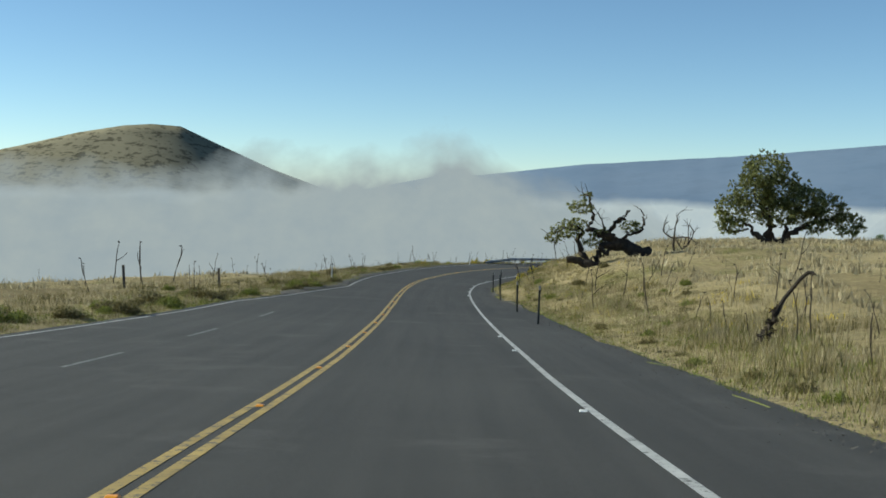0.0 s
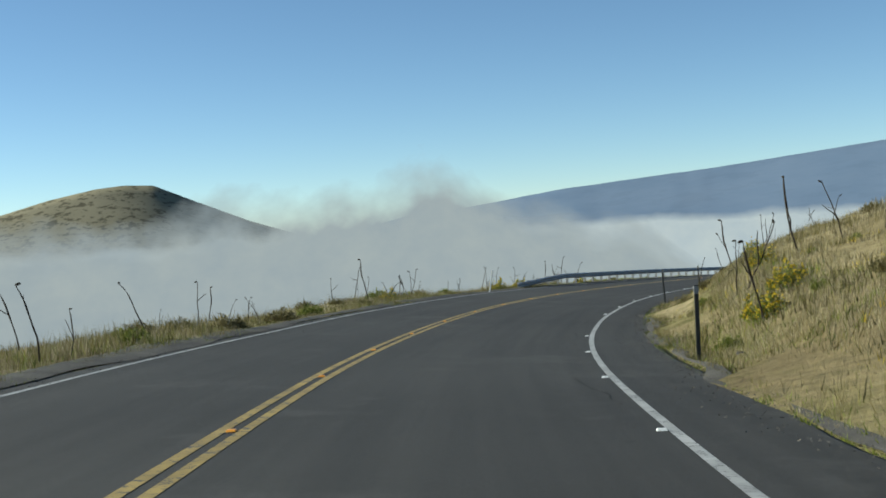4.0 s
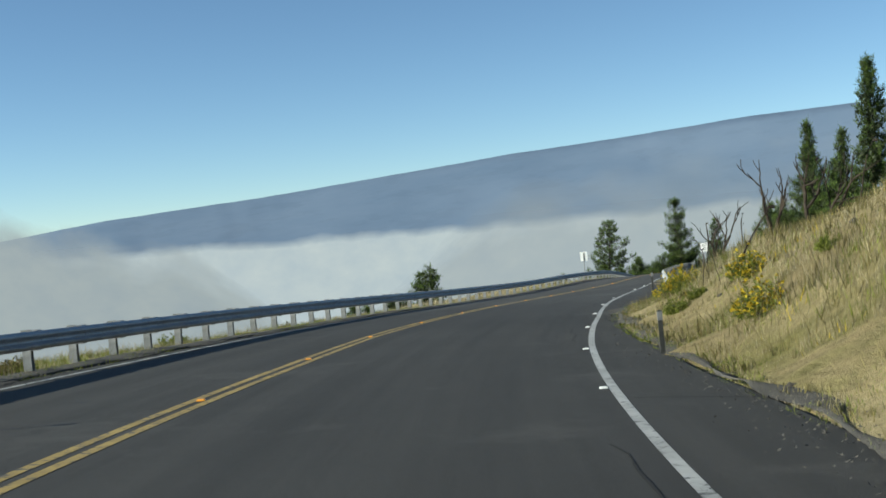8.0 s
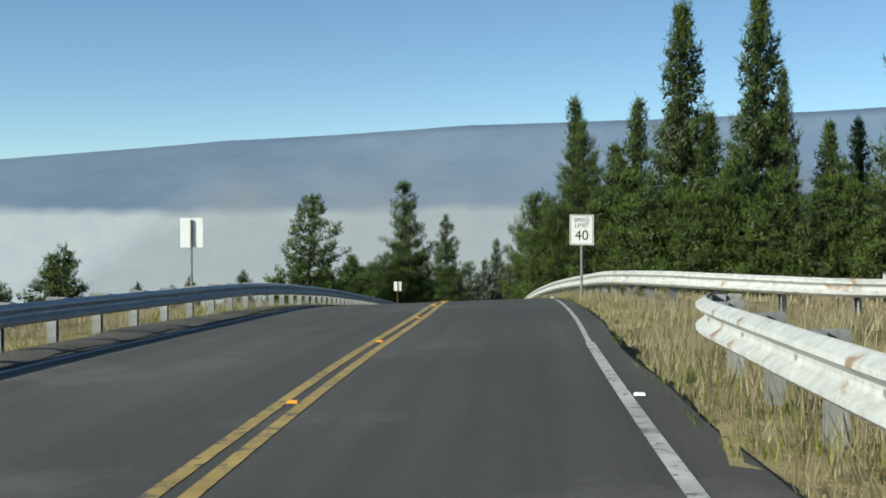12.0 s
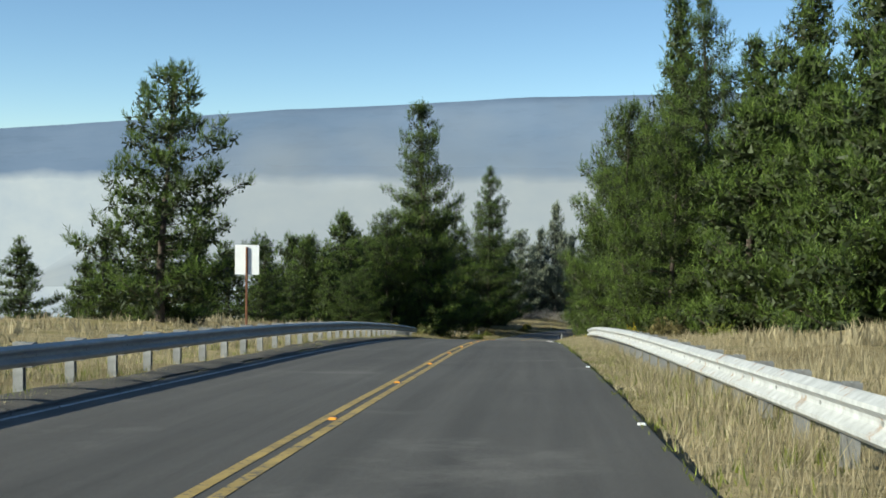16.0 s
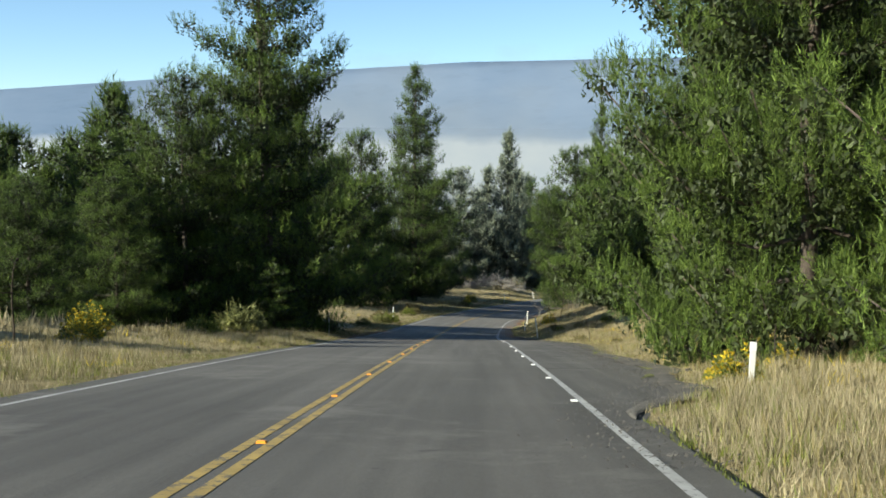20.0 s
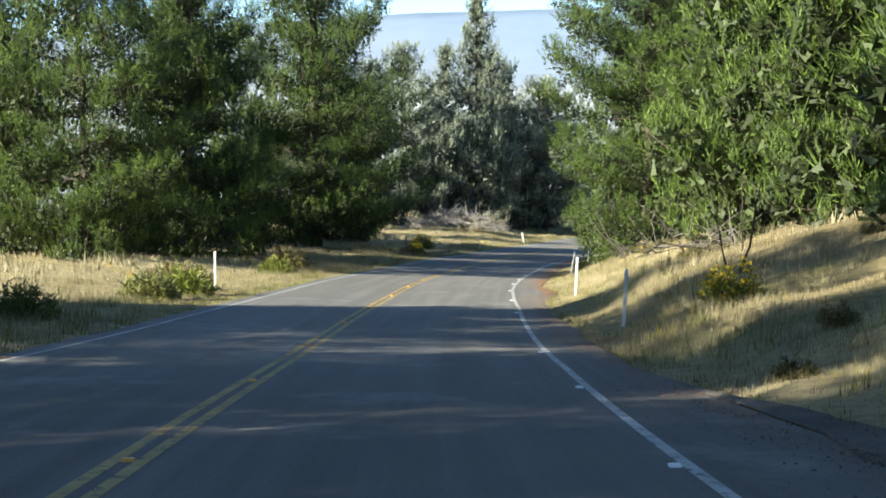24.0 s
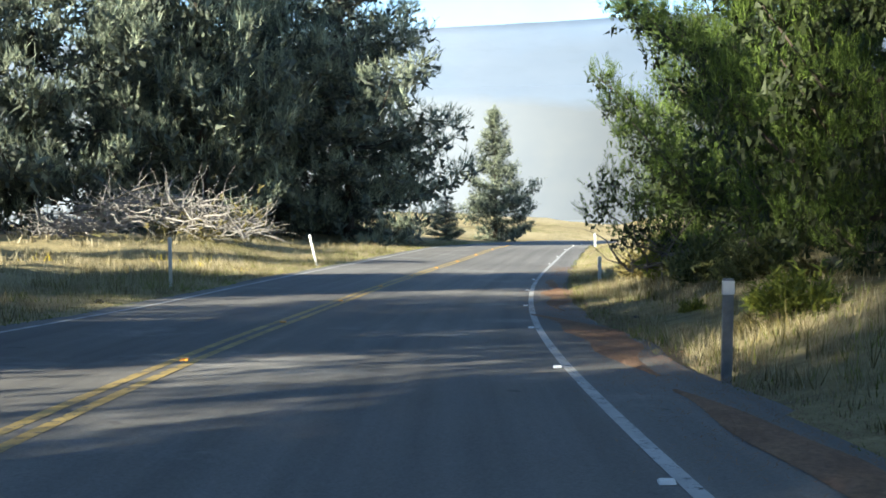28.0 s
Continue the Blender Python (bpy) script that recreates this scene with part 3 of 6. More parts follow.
def fog_sheet(name, dist, lean, az, foot, tops, mat, label, billow=4.0, seed=5, rows=10):
    """A leaning bank of cloud: foot and top as elevations in degrees; its rim is shifted by lean metres, its brightness
    is the material's own glow.
    """
    cx, cy, cz = 90.0, 230.0, -12.0
    rr = np.random.RandomState(seed)
    a = np.radians(az)
    top = np.interp(az, [p[0] for p in tops], [p[1] for p in tops])
    v, uv = [], []
    for k in range(rows):
        w = k / (rows - 1)
        e = foot + (top - foot) * w
        r = dist + lean * w + smooth(rr.randn(len(az)), 9) * billow
        v.append(np.stack([cx + r * np.sin(a), cy + r * np.cos(a), cz + r * np.tan(np.radians(e))], 1))
        uv.append(np.stack([az * 0.6, np.full(len(az), w)], 1))
    ob = new(name, mesh_from(name, np.concatenate(v), grid_faces(rows, len(az)), [mat], uvs=np.concatenate(uv), smooth_shade=True))
    return tagged(ob, label, "cloud", kind="structure")


M["cloud"] = fog_material("cloud_sea", 0.7, 0.25, 0.80, 0.42, top_soft=0.13)
M["mist"] = fog_material("grey_mist", 0.30, 0.30, 1.25, 0.27, top_soft=0.6, thick=0.5, tall=9.0, billows=0.5)
M["plume"] = fog_material("fog_plume", 0.42, 0.20, 1.15, 0.31, top_soft=0.36, tall=8.5, billows=0.55)
fog_sheet("cloud_sea", 1700, -250, np.linspace(-70, 110, 500), -9.0, [(-70, 0.55), (-2, 0.45), (20, 0.45), (30, 0.5), (45, 0.55), (110, 0.6)], M["cloud"], "bright level sea of cloud filling the valley", 0.0)
fog_sheet("fog_bank", 1050, -110, np.linspace(-70, 13, 330), -8.0, [(-70, 3.0), (-30, 2.9), (-24, 2.9), (-20, 3.3), (-16, 3.5), (-13, 3.9), (-11, 4.2), (-8, 4.5), (-6.5, 4.9), (-5, 4.9), (-3.6, 4.2), (-2.2, 3.6), (-1.0, 3.0), (1.0, 2.2), (5.0, 0.8), (9, -2.0), (13, -8.0)], M["plume"], "drifting grey fog rolling up over the hill's foot", 0.0, 8)
fog_sheet("mist_veil", 900, -130, np.linspace(-2, 75, 260), -5.0, [(-2, -5.0), (12, -5.0), (17, -1.0), (22, 4.2), (26, 4.6), (30, 4.2), (38, 4.2), (50, 4.2), (75, 4.0)], M["mist"], "thin grey mist hanging before the mountain", 0.0, 11)

# ---- kit: parts, tubes, tufts ----
def part(name, me, parent, label="", m=None):
    """Links a mesh as one part under a thing or under a part."""
    ob = new(name, me)
    ob.parent = parent
    if m is not None:
        ob.matrix_basis = m
    if label:
        tagged(ob, label)
    return ob


def thing(name, label, category, group="", m=None):
    ob = tagged(new(name), label, category, group)
    ob.empty_display_size = 0.2
    if m is not None:
        ob.matrix_basis = m
    return ob


def at(s, d, turn=0.0, scale=1.0, sink=0.0, up=None):
    """A pose on the ground at s, d, its y axis along the road."""
    x, y, z = place(s, d)
    if up is not None:
        z = float(on_road(s, d)[2]) + up
    h = math.degrees(float(road_at(s)[3]))
    return pose(x, y, z - sink, 0, 0, -h + turn) @ Matrix.Diagonal((scale, scale, scale, 1))


def tubes(lines, sides=5):
    """Verts and quads of tapered tubes; a line is (points n x 3, radii n)."""
    vs, fs, base = [], [], 0
    ang = np.arange(sides) * 2 * np.pi / sides
    for pts, rad in lines:
        pts, rad = np.asarray(pts, float), np.asarray(rad, float)
        t = np.gradient(pts, axis=0)
        t /= np.linalg.norm(t, axis=1, keepdims=True) + 1e-9
        ref = np.where(np.abs(t[:, 2:3]) > 0.9, np.array([[1.0, 0, 0]]), np.array([[0, 0, 1.0]]))
        a = np.cross(t, ref)
        a /= np.linalg.norm(a, axis=1, keepdims=True) + 1e-9
        b = np.cross(t, a)
        ring = pts[:, None] + rad[:, None, None] * (np.cos(ang)[None, :, None] * a[:, None] + np.sin(ang)[None, :, None] * b[:, None])
        n = len(pts)
        vs.append(ring.reshape(-1, 3))
        i = np.arange(n - 1)[:, None] * sides
        j = np.arange(sides)[None]
        k = (j + 1) % sides
        fs.append((base + np.stack([i + j, i + k, i + sides + k, i + sides + j], -1)).reshape(-1, 4))
        cap = base + (n - 1) * sides
        fs.append(np.array([[cap, cap + 1, cap + 2, cap + min(3, sides - 1)]]))
        base += n * sides
    return np.concatenate(vs), np.concatenate(fs)


def tube_mesh(name, lines, mat, sides=5):
    v, f = tubes(lines, sides)
    return mesh_from(name, v, f, [mat], smooth_shade=True)


def crooked(rr, start, way, length, wobble, n=7, up=0.0):
    """A wandering line from start along way."""
    p, d = [np.array(start, float)], np.array(way, float) / np.linalg.norm(way)
    for _ in range(n - 1):
        d = d + rr.randn(3) * wobble + (0, 0, up)
        d /= np.linalg.norm(d)
        p.append(p[-1] + d * length / (n - 1))
    return np.array(p)


def tufts(rr, centres, ways, size, blades, width=0.16, spread_=0.75):
    """Star-shaped sprays of narrow triangles at each centre, opening along its way."""
    n = len(centres)
    d = ways[:, None] + rr.randn(n, blades, 3) * spread_
    d /= np.linalg.norm(d, axis=2, keepdims=True)
    length = size[:, None, None] * (0.65 + 0.6 * rr.rand(n, blades, 1))
    side = np.cross(d, rr.randn(n, blades, 3))
    side /= np.linalg.norm(side, axis=2, keepdims=True) + 1e-9
    c = centres[:, None] + rr.randn(n, blades, 3) * size[:, None, None] * 0.12
    w = length * width
    v = np.stack([c - side * w * 0.5, c + side * w * 0.5, c + d * length * 0.6 + side * w * 0.45, c + d * length], 2)
    v = v.reshape(-1, 3)
    q = np.arange(n * blades)[:, None] * 4
    return v, np.concatenate([q + np.array([[0, 1, 2]]), q + np.array([[0, 2, 3]])])


def needles(rr, centres, ways, size, blades, width=0.10, spread_=0.5, short=1.0):
    """Upswept finger-like sprays of single narrow triangles, strung along each way."""
    n = len(centres)
    ways = ways / (np.linalg.norm(ways, axis=1, keepdims=True) + 1e-9)
    d = ways[:, None] + rr.randn(n, blades, 3) * spread_
    d /= np.linalg.norm(d, axis=2, keepdims=True)
    length = short * size[:, None, None] * (0.42 + 0.36 * rr.rand(n, blades, 1))
    side = np.cross(d, rr.randn(n, blades, 3))
    side /= np.linalg.norm(side, axis=2, keepdims=True) + 1e-9
    c = centres[:, None] + ways[:, None] * size[:, None, None] * (rr.rand(n, blades, 1) * 1.1 - 0.3) + rr.randn(n, blades, 3) * size[:, None, None] * 0.06
    w = length * width
    v = np.stack([c - side * w * 0.5, c + side * w * 0.5, c + d * length], 2).reshape(-1, 3)
    return v, np.arange(n * blades * 3).reshape(-1, 3)


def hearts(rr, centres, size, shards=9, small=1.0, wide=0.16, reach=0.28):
    """Dense tangles of twigs and needles filling the crown, its inner shade painted in their dark colour: shards
    pointing every way.
    """
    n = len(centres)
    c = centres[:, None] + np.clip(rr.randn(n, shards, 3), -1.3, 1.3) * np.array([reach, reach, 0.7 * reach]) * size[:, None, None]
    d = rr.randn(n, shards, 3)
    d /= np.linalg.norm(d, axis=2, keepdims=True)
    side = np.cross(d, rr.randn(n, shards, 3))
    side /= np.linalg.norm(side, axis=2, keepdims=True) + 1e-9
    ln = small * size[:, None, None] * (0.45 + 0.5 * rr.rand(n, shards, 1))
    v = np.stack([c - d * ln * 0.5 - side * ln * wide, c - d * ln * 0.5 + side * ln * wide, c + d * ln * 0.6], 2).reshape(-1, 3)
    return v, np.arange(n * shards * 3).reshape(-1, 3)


def box(x0, x1, y0, y1, z0, z1):
    v = np.array([(x, y, z) for z in (z0, z1) for y in (y0, y1) for x in (x0, x1)], float)
    f = np.array([(0, 2, 3, 1), (4, 5, 7, 6), (0, 1, 5, 4), (2, 6, 7, 3), (0, 4, 6, 2), (1, 3, 7, 5)])
    return v, f


def joined(shapes):
    vs, fs, b = [], [], 0
    for v, f in shapes:
        vs.append(v)
        fs.append(f + b)
        b += len(v)
    return np.concatenate(vs), np.concatenate(fs)


def bevelled(name, shapes, mat, width=0.006):
    """Boxes joined into one mesh with worn, rounded edges."""
    v, f = joined(shapes)
    bm = bmesh.new()
    vv = [bm.verts.new(p) for p in v]
    for q in f:
        bm.faces.new([vv[i] for i in q])
    bmesh.ops.bevel(bm, geom=bm.edges[:], offset=width, segments=2, affect="EDGES", profile=0.6)
    me = bpy.data.meshes.new(name)
    bm.to_mesh(me)
    bm.free()
    me.materials.append(mat)
    return me

# ---- guard rails: corrugated beams on steel posts with spacer blocks ----
PROFILE = [(0.00, -0.155), (0.012, -0.150), (0.080, -0.105), (0.083, -0.075), (0.015, -0.025), (0.010, 0.0),
           (0.015, 0.025), (0.083, 0.075), (0.080, 0.105), (0.012, 0.150), (0.00, 0.155)]


def polyline(points, step):
    p = np.array(points, float)
    d = np.r_[0, np.cumsum(np.linalg.norm(np.diff(p[:, :2], axis=0), axis=1))]
    t = np.arange(0, d[-1], step)
    return np.stack([np.interp(t, d, p[:, k]) for k in range(3)], 1)


def rail_line(sd, step, raise_to):
    """Points along a rail given as (s, d) rows, with its height over the ground or the road."""
    rows = []
    a = np.array(sd, float)
    n = int(np.hypot(np.diff(a[:, 0]), np.diff(a[:, 1])).sum() / 0.5)
    u = np.linspace(0, 1, n)
    k = np.r_[0, np.cumsum(np.hypot(np.diff(a[:, 0]), np.diff(a[:, 1])))]
    s, d = np.interp(u * k[-1], k, a[:, 0]), np.interp(u * k[-1], k, a[:, 1])
    s, d = smooth(s, 7), smooth(d, 7)
    s[0], d[0], s[-1], d[-1] = a[0, 0], a[0, 1], a[-1, 0], a[-1, 1]
    x, y, z = on_road(s, d)
    up = np.interp(u * k[-1], k, a[:, 2]) if a.shape[1] > 2 else raise_to
    return polyline(np.stack([x, y, z + up], 1), step)


def beam_mesh(name, pts, face, mat, deep=1.0):
    """A corrugated beam along points; face is +1 where its bulge looks to the right of its run, -1 to the left."""
    t = np.gradient(pts, axis=0)
    t[:, 2] = 0
    t /= np.linalg.norm(t, axis=1, keepdims=True)
    out = np.stack([t[:, 1], -t[:, 0], 0 * t[:, 0]], 1) * face
    prof = np.array(PROFILE) * deep
    front = pts[:, None] + out[:, None] * prof[None, :, 0:1] + np.array([0, 0, 1.0]) * prof[None, :, 1:2]
    back = front - out[:, None] * 0.006
    loop = np.concatenate([front, back[:, ::-1]], 1)
    n, k = loop.shape[:2]
    v = loop.reshape(-1, 3)
    i = np.arange(n - 1)[:, None] * k
    j = np.arange(k)[None]
    f = np.stack([i + j, i + (j + 1) % k, i + k + (j + 1) % k, i + k + j], -1).reshape(-1, 4)
    return mesh_from(name, v, f, [mat])




def guard_rail(label, sd, face, mat, post_mat, height=0.53, post_up=0.62, spacing=1.9, group="guard rails", deep=1.0):
    pts = rail_line(sd, 0.475, height)
    rail = thing("guard_rail", label, "guard rail", group)
    post_me = bevelled("post", [box(-0.075, 0.075, -0.052, -0.040, -0.75, 0.18), box(-0.075, 0.075, 0.040, 0.052, -0.75, 0.18), box(-0.006, 0.006, -0.040, 0.040, -0.75, 0.18)], post_mat, 0.002)
    block_me = bevelled("spacer_block", [box(-0.09, 0.09, -0.075, 0.075, -0.17, 0.17)], post_mat, 0.006)
    bolt_me = bevelled("bolt", [box(-0.02, 0.02, -0.02, 0.02, -0.006, 0.014)], M["galvpost"], 0.006)
    per = int(round(3.8 / 0.475))
    for a in range(0, len(pts) - 1, per):
        seg = pts[a:a + per + 1].copy()
        if len(seg) < 3:
            continue
        lap = 0.004 * ((a // per) % 2)
        seg[:, :2] += lap * face
        me = beam_mesh("rail_beam", seg, face, mat, deep)
        part("rail_beam", me, rail)
    t = np.gradient(pts, axis=0)
    for a in range(2, len(pts), int(spacing / 0.475)):
        turn = math.degrees(math.atan2(t[a, 1], t[a, 0]))
        side = np.array([t[a, 1], -t[a, 0]]) / np.hypot(t[a, 0], t[a, 1]) * face
        x, y, z = pts[a]
        part("spacer_block", block_me, rail, m=pose(x - side[0] * 0.085, y - side[1] * 0.085, z, 0, 0, turn))
        part("post", post_me, rail, m=pose(x - side[0] * 0.24, y - side[1] * 0.24, z, 0, 0, turn + 90))
        part("bolt", bolt_me, rail, m=pose(x + side[0] * 0.012, y + side[1] * 0.012, z, 90, 0, turn + (90 if face < 0 else 90)) @ pose(0, 0, 0, 0, 90, 0))
    return rail


guard_rail("long grey galvanised guard rail along the outer road edge",
           [(147, -5.6, 0.10), (151, -5.5, 0.30), (156, -5.2, 0.56), (165, -5.0, 0.56), (200, -4.7, 0.55), (240, -4.65, 0.55), (300, -4.65, 0.55), (340, -4.7, 0.55), (360, -4.8, 0.55), (368, -4.9, 0.55), (376, -5.1, 0.52)],
           1, M["galv"], M["galvpost"])
guard_rail("short white-painted guard rail flared away from the road, chipped and rusty",
           [(209.3, 5.6, 0.02), (211.5, 5.35, 0.22), (214, 5.05, 0.44), (217, 4.7, 0.50), (221, 4.35, 0.52), (228, 4.05, 0.53), (236, 4.05, 0.50), (237.5, 4.5, 0.48)], -1, M["whiterail"], M["galvpost"], deep=1.22)
guard_rail("white-painted guard rail curving round from the side track along the verge",
           [(243, 26.0, -0.15), (245.5, 15.0, 0.0), (248, 8.5, 0.25), (252, 5.7, 0.46), (258, 4.75, 0.53), (275, 4.5, 0.53), (290, 4.6, 0.53), (308, 4.8, 0.54), (334, 4.8, 0.54), (348, 5.0, 0.54), (353, 5.1, 0.54), (357, 5.2, 0.50)], -1, M["whiterail"], M["galvpost"], deep=1.22)
guard_rail("white-painted guard rail on the far side of the grass track",
           [(249, 27.0, -0.1), (251.5, 17.0, 0.1), (253.5, 11.0, 0.25)], 1, M["whiterail"], M["galvpost"], deep=1.22)

# dark tar joint and low kerb under the long rail
kerb_s = np.arange(160, 372, 1.0)
kerb = new("trim", ribbon("trim", kerb_s, table(kerb_s, L_LINE) - 0.62, table(kerb_s, L_LINE) - 0.46, 0.035, M["asphalt"], 2, 0.2))
tagged(kerb, "low black asphalt kerb under the guard rail", "kerb", kind="structure")

# ---- raised pavement markers ----
marker_me = {}
for key, mat in (("amber", M["amber"]), ("white", M["clear"])):
    bm = bmesh.new()
    vs_ = [bm.verts.new(p) for p in ((-.052, -.05, 0), (.052, -.05, 0), (.052, .05, 0), (-.052, .05, 0), (-.042, -.022, .018), (.042, -.022, .018), (.042, .022, .018), (-.042, .022, .018))]
    for q in ((0, 3, 2, 1), (4, 5, 6, 7), (0, 1, 5, 4), (1, 2, 6, 5), (2, 3, 7, 6), (3, 0, 4, 7)):
        bm.faces.new([vs_[i] for i in q])
    bmesh.ops.bevel(bm, geom=bm.edges[:], offset=0.004, segments=1, affect="EDGES")
    marker_me[key] = bpy.data.meshes.new("marker")
    bm.to_mesh(marker_me[key])
    bm.free()
    marker_me[key].materials.append(mat)
for k, s in enumerate(np.arange(1.7, 600, 6.44)):
    for key, d, lab in (("amber", float(table(s, CENTRE)), "amber reflector glued between the yellow lines"), ("white", float(table(s, R_LINE)) + (0.12 if 216 < s < 354 else -0.12), "white reflector glued beside the edge line")):
        if key == "white" and (40 < s < 60 or k % 7 == 3 or (216 < s < 354 and k % 2)):
            continue
        x, y, z = on_road(s, d, 0.005)
        ob = tagged(new("pavement_marker", marker_me[key]), lab, "road marker", "reflectors along the road")
        ob.matrix_basis = pose(float(x), float(y), float(z), 0, 0, -math.degrees(float(road_at(s)[3])) + (k * 37 % 9 - 4)) @ Matrix.Diagonal((1.0, 1.0, 1.2, 1))
for s in (22.0, 32.0, 44.0):
    painted("lane_dash", "faded white lane dash beside the taper", np.linspace(s - 1.9, s + 1.9, 6), -4.0, 0.1, M["faded"])

# ---- roadside posts and signs ----
def flat_post(name, label, s, d, height, mat, cap, lean=(0, 0), width=0.09, thick=0.03, group="roadside posts", cap_label="pale reflective cap"):
    m = at(s, d) @ pose(0, 0, 0, lean[0], lean[1], 0)
    p = thing(name, label, "post", group, m)
    part("stake", bevelled("stake", [box(-width / 2, width / 2, -thick / 2, thick / 2, -0.35, height)], mat, 0.004), p)
    if cap:
        part("reflector", bevelled("reflector", [box(-width / 2 - .004, width / 2 + .004, -thick / 2 - .008, thick / 2 + .008, height - 0.16, height - 0.02)], cap, 0.004), p, cap_label)
    return p


for s, d, h, lx, ly in ((43.9, 5.8, 1.4, 0, 1), (56, 5.85, 1.4, 1, -1), (69.5, 5.7, 1.45, 0, -3), (80.5, 5.55, 1.35, 1, -1), (96, 6.0, 1.3, 0, 1), (127.4, 5.8, 1.5, 0, -2), (143, 5.8, 1.5, 0, -1), (167.7, 5.25, 0.68, 0, -1), (198, 5.5, 0.85, 0, 1)):
    flat_post("marker_post", "dark steel marker post at the edge of the paved shoulder", s, d, h, M["blackpost"], M["galvpost"], (lx, ly), 0.075, 0.04)
for s, d, h, lx, ly in ((444, -6.5, 1.45, 0, 0), (486.4, -6.6, 1.3, 0, 1), (452, 6.8, 1.45, 3, -8), (487, 6.3, 1.45, 0, 2), (471, 6.4, 1.4, 0, 2), (545, -4.5, 1.2, 0, 1), (561, -4.4, 1.15, 0, -12), (519, 7.2, 1.1, 0, 1)):
    flat_post("delineator_post", "slim white delineator post in the verge grass", s, d, h, M["whitepost"], M["clear"], (lx, ly), 0.08, 0.025)
flat_post("delineator_post", "slim grey post slanting out of the bank", 507, 6.5, 1.3, M["galvpost"], None, (0, 10), 0.07, 0.025)
flat_post("marker_post", "dark thin steel post among the shrubs", 535, -8.0, 1.1, M["blackpost"], None, (0, 1), 0.06, 0.03)
flat_post("delineator_post", "white delineator post leaning in the verge grass", 138, -4.6, 1.2, M["whitepost"], None, (4, 14), 0.08, 0.025)
flat_post("delineator_post", "slim pale post standing in the dry grass", 83, -5.5, 1.2, M["whitepost"], M["blackpost"], (0, 2), 0.08, 0.03)
flat_post("delineator_post", "short white post with a reflector in the dry grass", 392.5, 7.1, 0.75, M["whitepost"], M["clear"], (0, 2), 0.11, 0.03)
flat_post("delineator_post", "short white post beside the shrubs at the bend", 555, 5.9, 0.75, M["whitepost"], M["clear"], (0, 0), 0.11, 0.03)
flat_post("delineator_post", "short white post far along the bend", 585, 5.2, 0.75, M["whitepost"], M["clear"], (0, 0), 0.11, 0.03)
flat_post("marker_post", "grey steel marker post with a white top on needle litter", 529, 5.6, 1.0, M["galvpost"], M["clear"], (0, 1), 0.11, 0.04)
flat_post("wooden_stake", "short tan wooden stake leaning out of the verge", 154.7, 5.65, 0.95, surface("raw_tan_wood", [(0.3, (0.40, 0.26, 0.12)), (0.7, (0.55, 0.38, 0.20))], 2.0, 0.8, fine=0.4), None, (3, 9), 0.05, 0.03)
for s, d in ((57, -12.5), (66, -9.7)):
    flat_post("fence_post", "short weathered wooden fence post in the grass", s, d, 1.1, M["wood"], None, (2, -3), 0.11, 0.10, "old fence posts")


def text_mesh(body, size, mat):
    cu = bpy.data.curves.new("lettering", "FONT")
    cu.body, cu.size, cu.align_x, cu.align_y, cu.extrude = body, size, "CENTER", "CENTER", 0.001
    tmp = bpy.data.objects.new("lettering", cu)
    scene.collection.objects.link(tmp)
    dg = bpy.context.evaluated_depsgraph_get()
    me = bpy.data.meshes.new_from_object(tmp.evaluated_get(dg))
    bpy.data.objects.remove(tmp)
    me.materials.clear()
    me.materials.append(mat)
    return me


def road_sign(label, s, d, w, h, bottom, post_mat, facing, letters=(), panel_mat=None, up=None):
    """facing 0: its face looks back along the road towards the camera; 180: away."""
    sg = thing("road_sign", label, "road sign", "road signs", at(s, d, up=up))
    part("post", bevelled("post", [box(-0.03, 0.03, -0.015, 0.015, -0.5, bottom + h - 0.05), box(-0.012, 0.012, -0.03, 0.03, -0.5, bottom + h - 0.06)], post_mat, 0.003), sg)
    turn = pose(0, -0.035 if facing == 0 else 0.035, bottom + h / 2, 90, 0, facing)
    panel = part("panel", bevelled("panel", [box(-w / 2, w / 2, -h / 2, h / 2, -0.002, 0.002)], panel_mat or M["signwhite"], 0.0015), sg, "", turn)
    part("back", bevelled("back", [box(-w / 2, w / 2, -h / 2, h / 2, -0.006, -0.003)], M["signback"], 0.001), panel, "bare aluminium back")
    for body, size, y in letters:
        part("lettering", text_mesh(body, size, M["black"]), panel, "black lettering", pose(0, y, 0.004))
    if letters:
        t = 0.012
        fr = [box(-w / 2 + .02, w / 2 - .02, h / 2 - .02 - t, h / 2 - .02, 0, .004), box(-w / 2 + .02, w / 2 - .02, -h / 2 + .02, -h / 2 + .02 + t, 0, .004),
              box(-w / 2 + .02, -w / 2 + .02 + t, -h / 2 + .033, h / 2 - .033, 0, .004), box(w / 2 - .02 - t, w / 2 - .02, -h / 2 + .033, h / 2 - .033, 0, .004)]
        part("border", bevelled("border", fr, M["black"], 0.001), panel, "thin black border", pose(0, 0, 0.0025))
    return sg


road_sign("white speed limit sign reading 40 on a thin steel post", 255, 3.85, 0.62, 0.78, 1.4, M["galvpost"], 0, (("SPEED", 0.15, 0.25), ("LIMIT", 0.15, 0.11), ("40", 0.36, -0.15)), up=0.0)
road_sign("road sign seen from its bare metal back behind the guard rail", 256, -6.6, 0.62, 0.80, 1.75, M["galvpost"], 180, up=0.0)
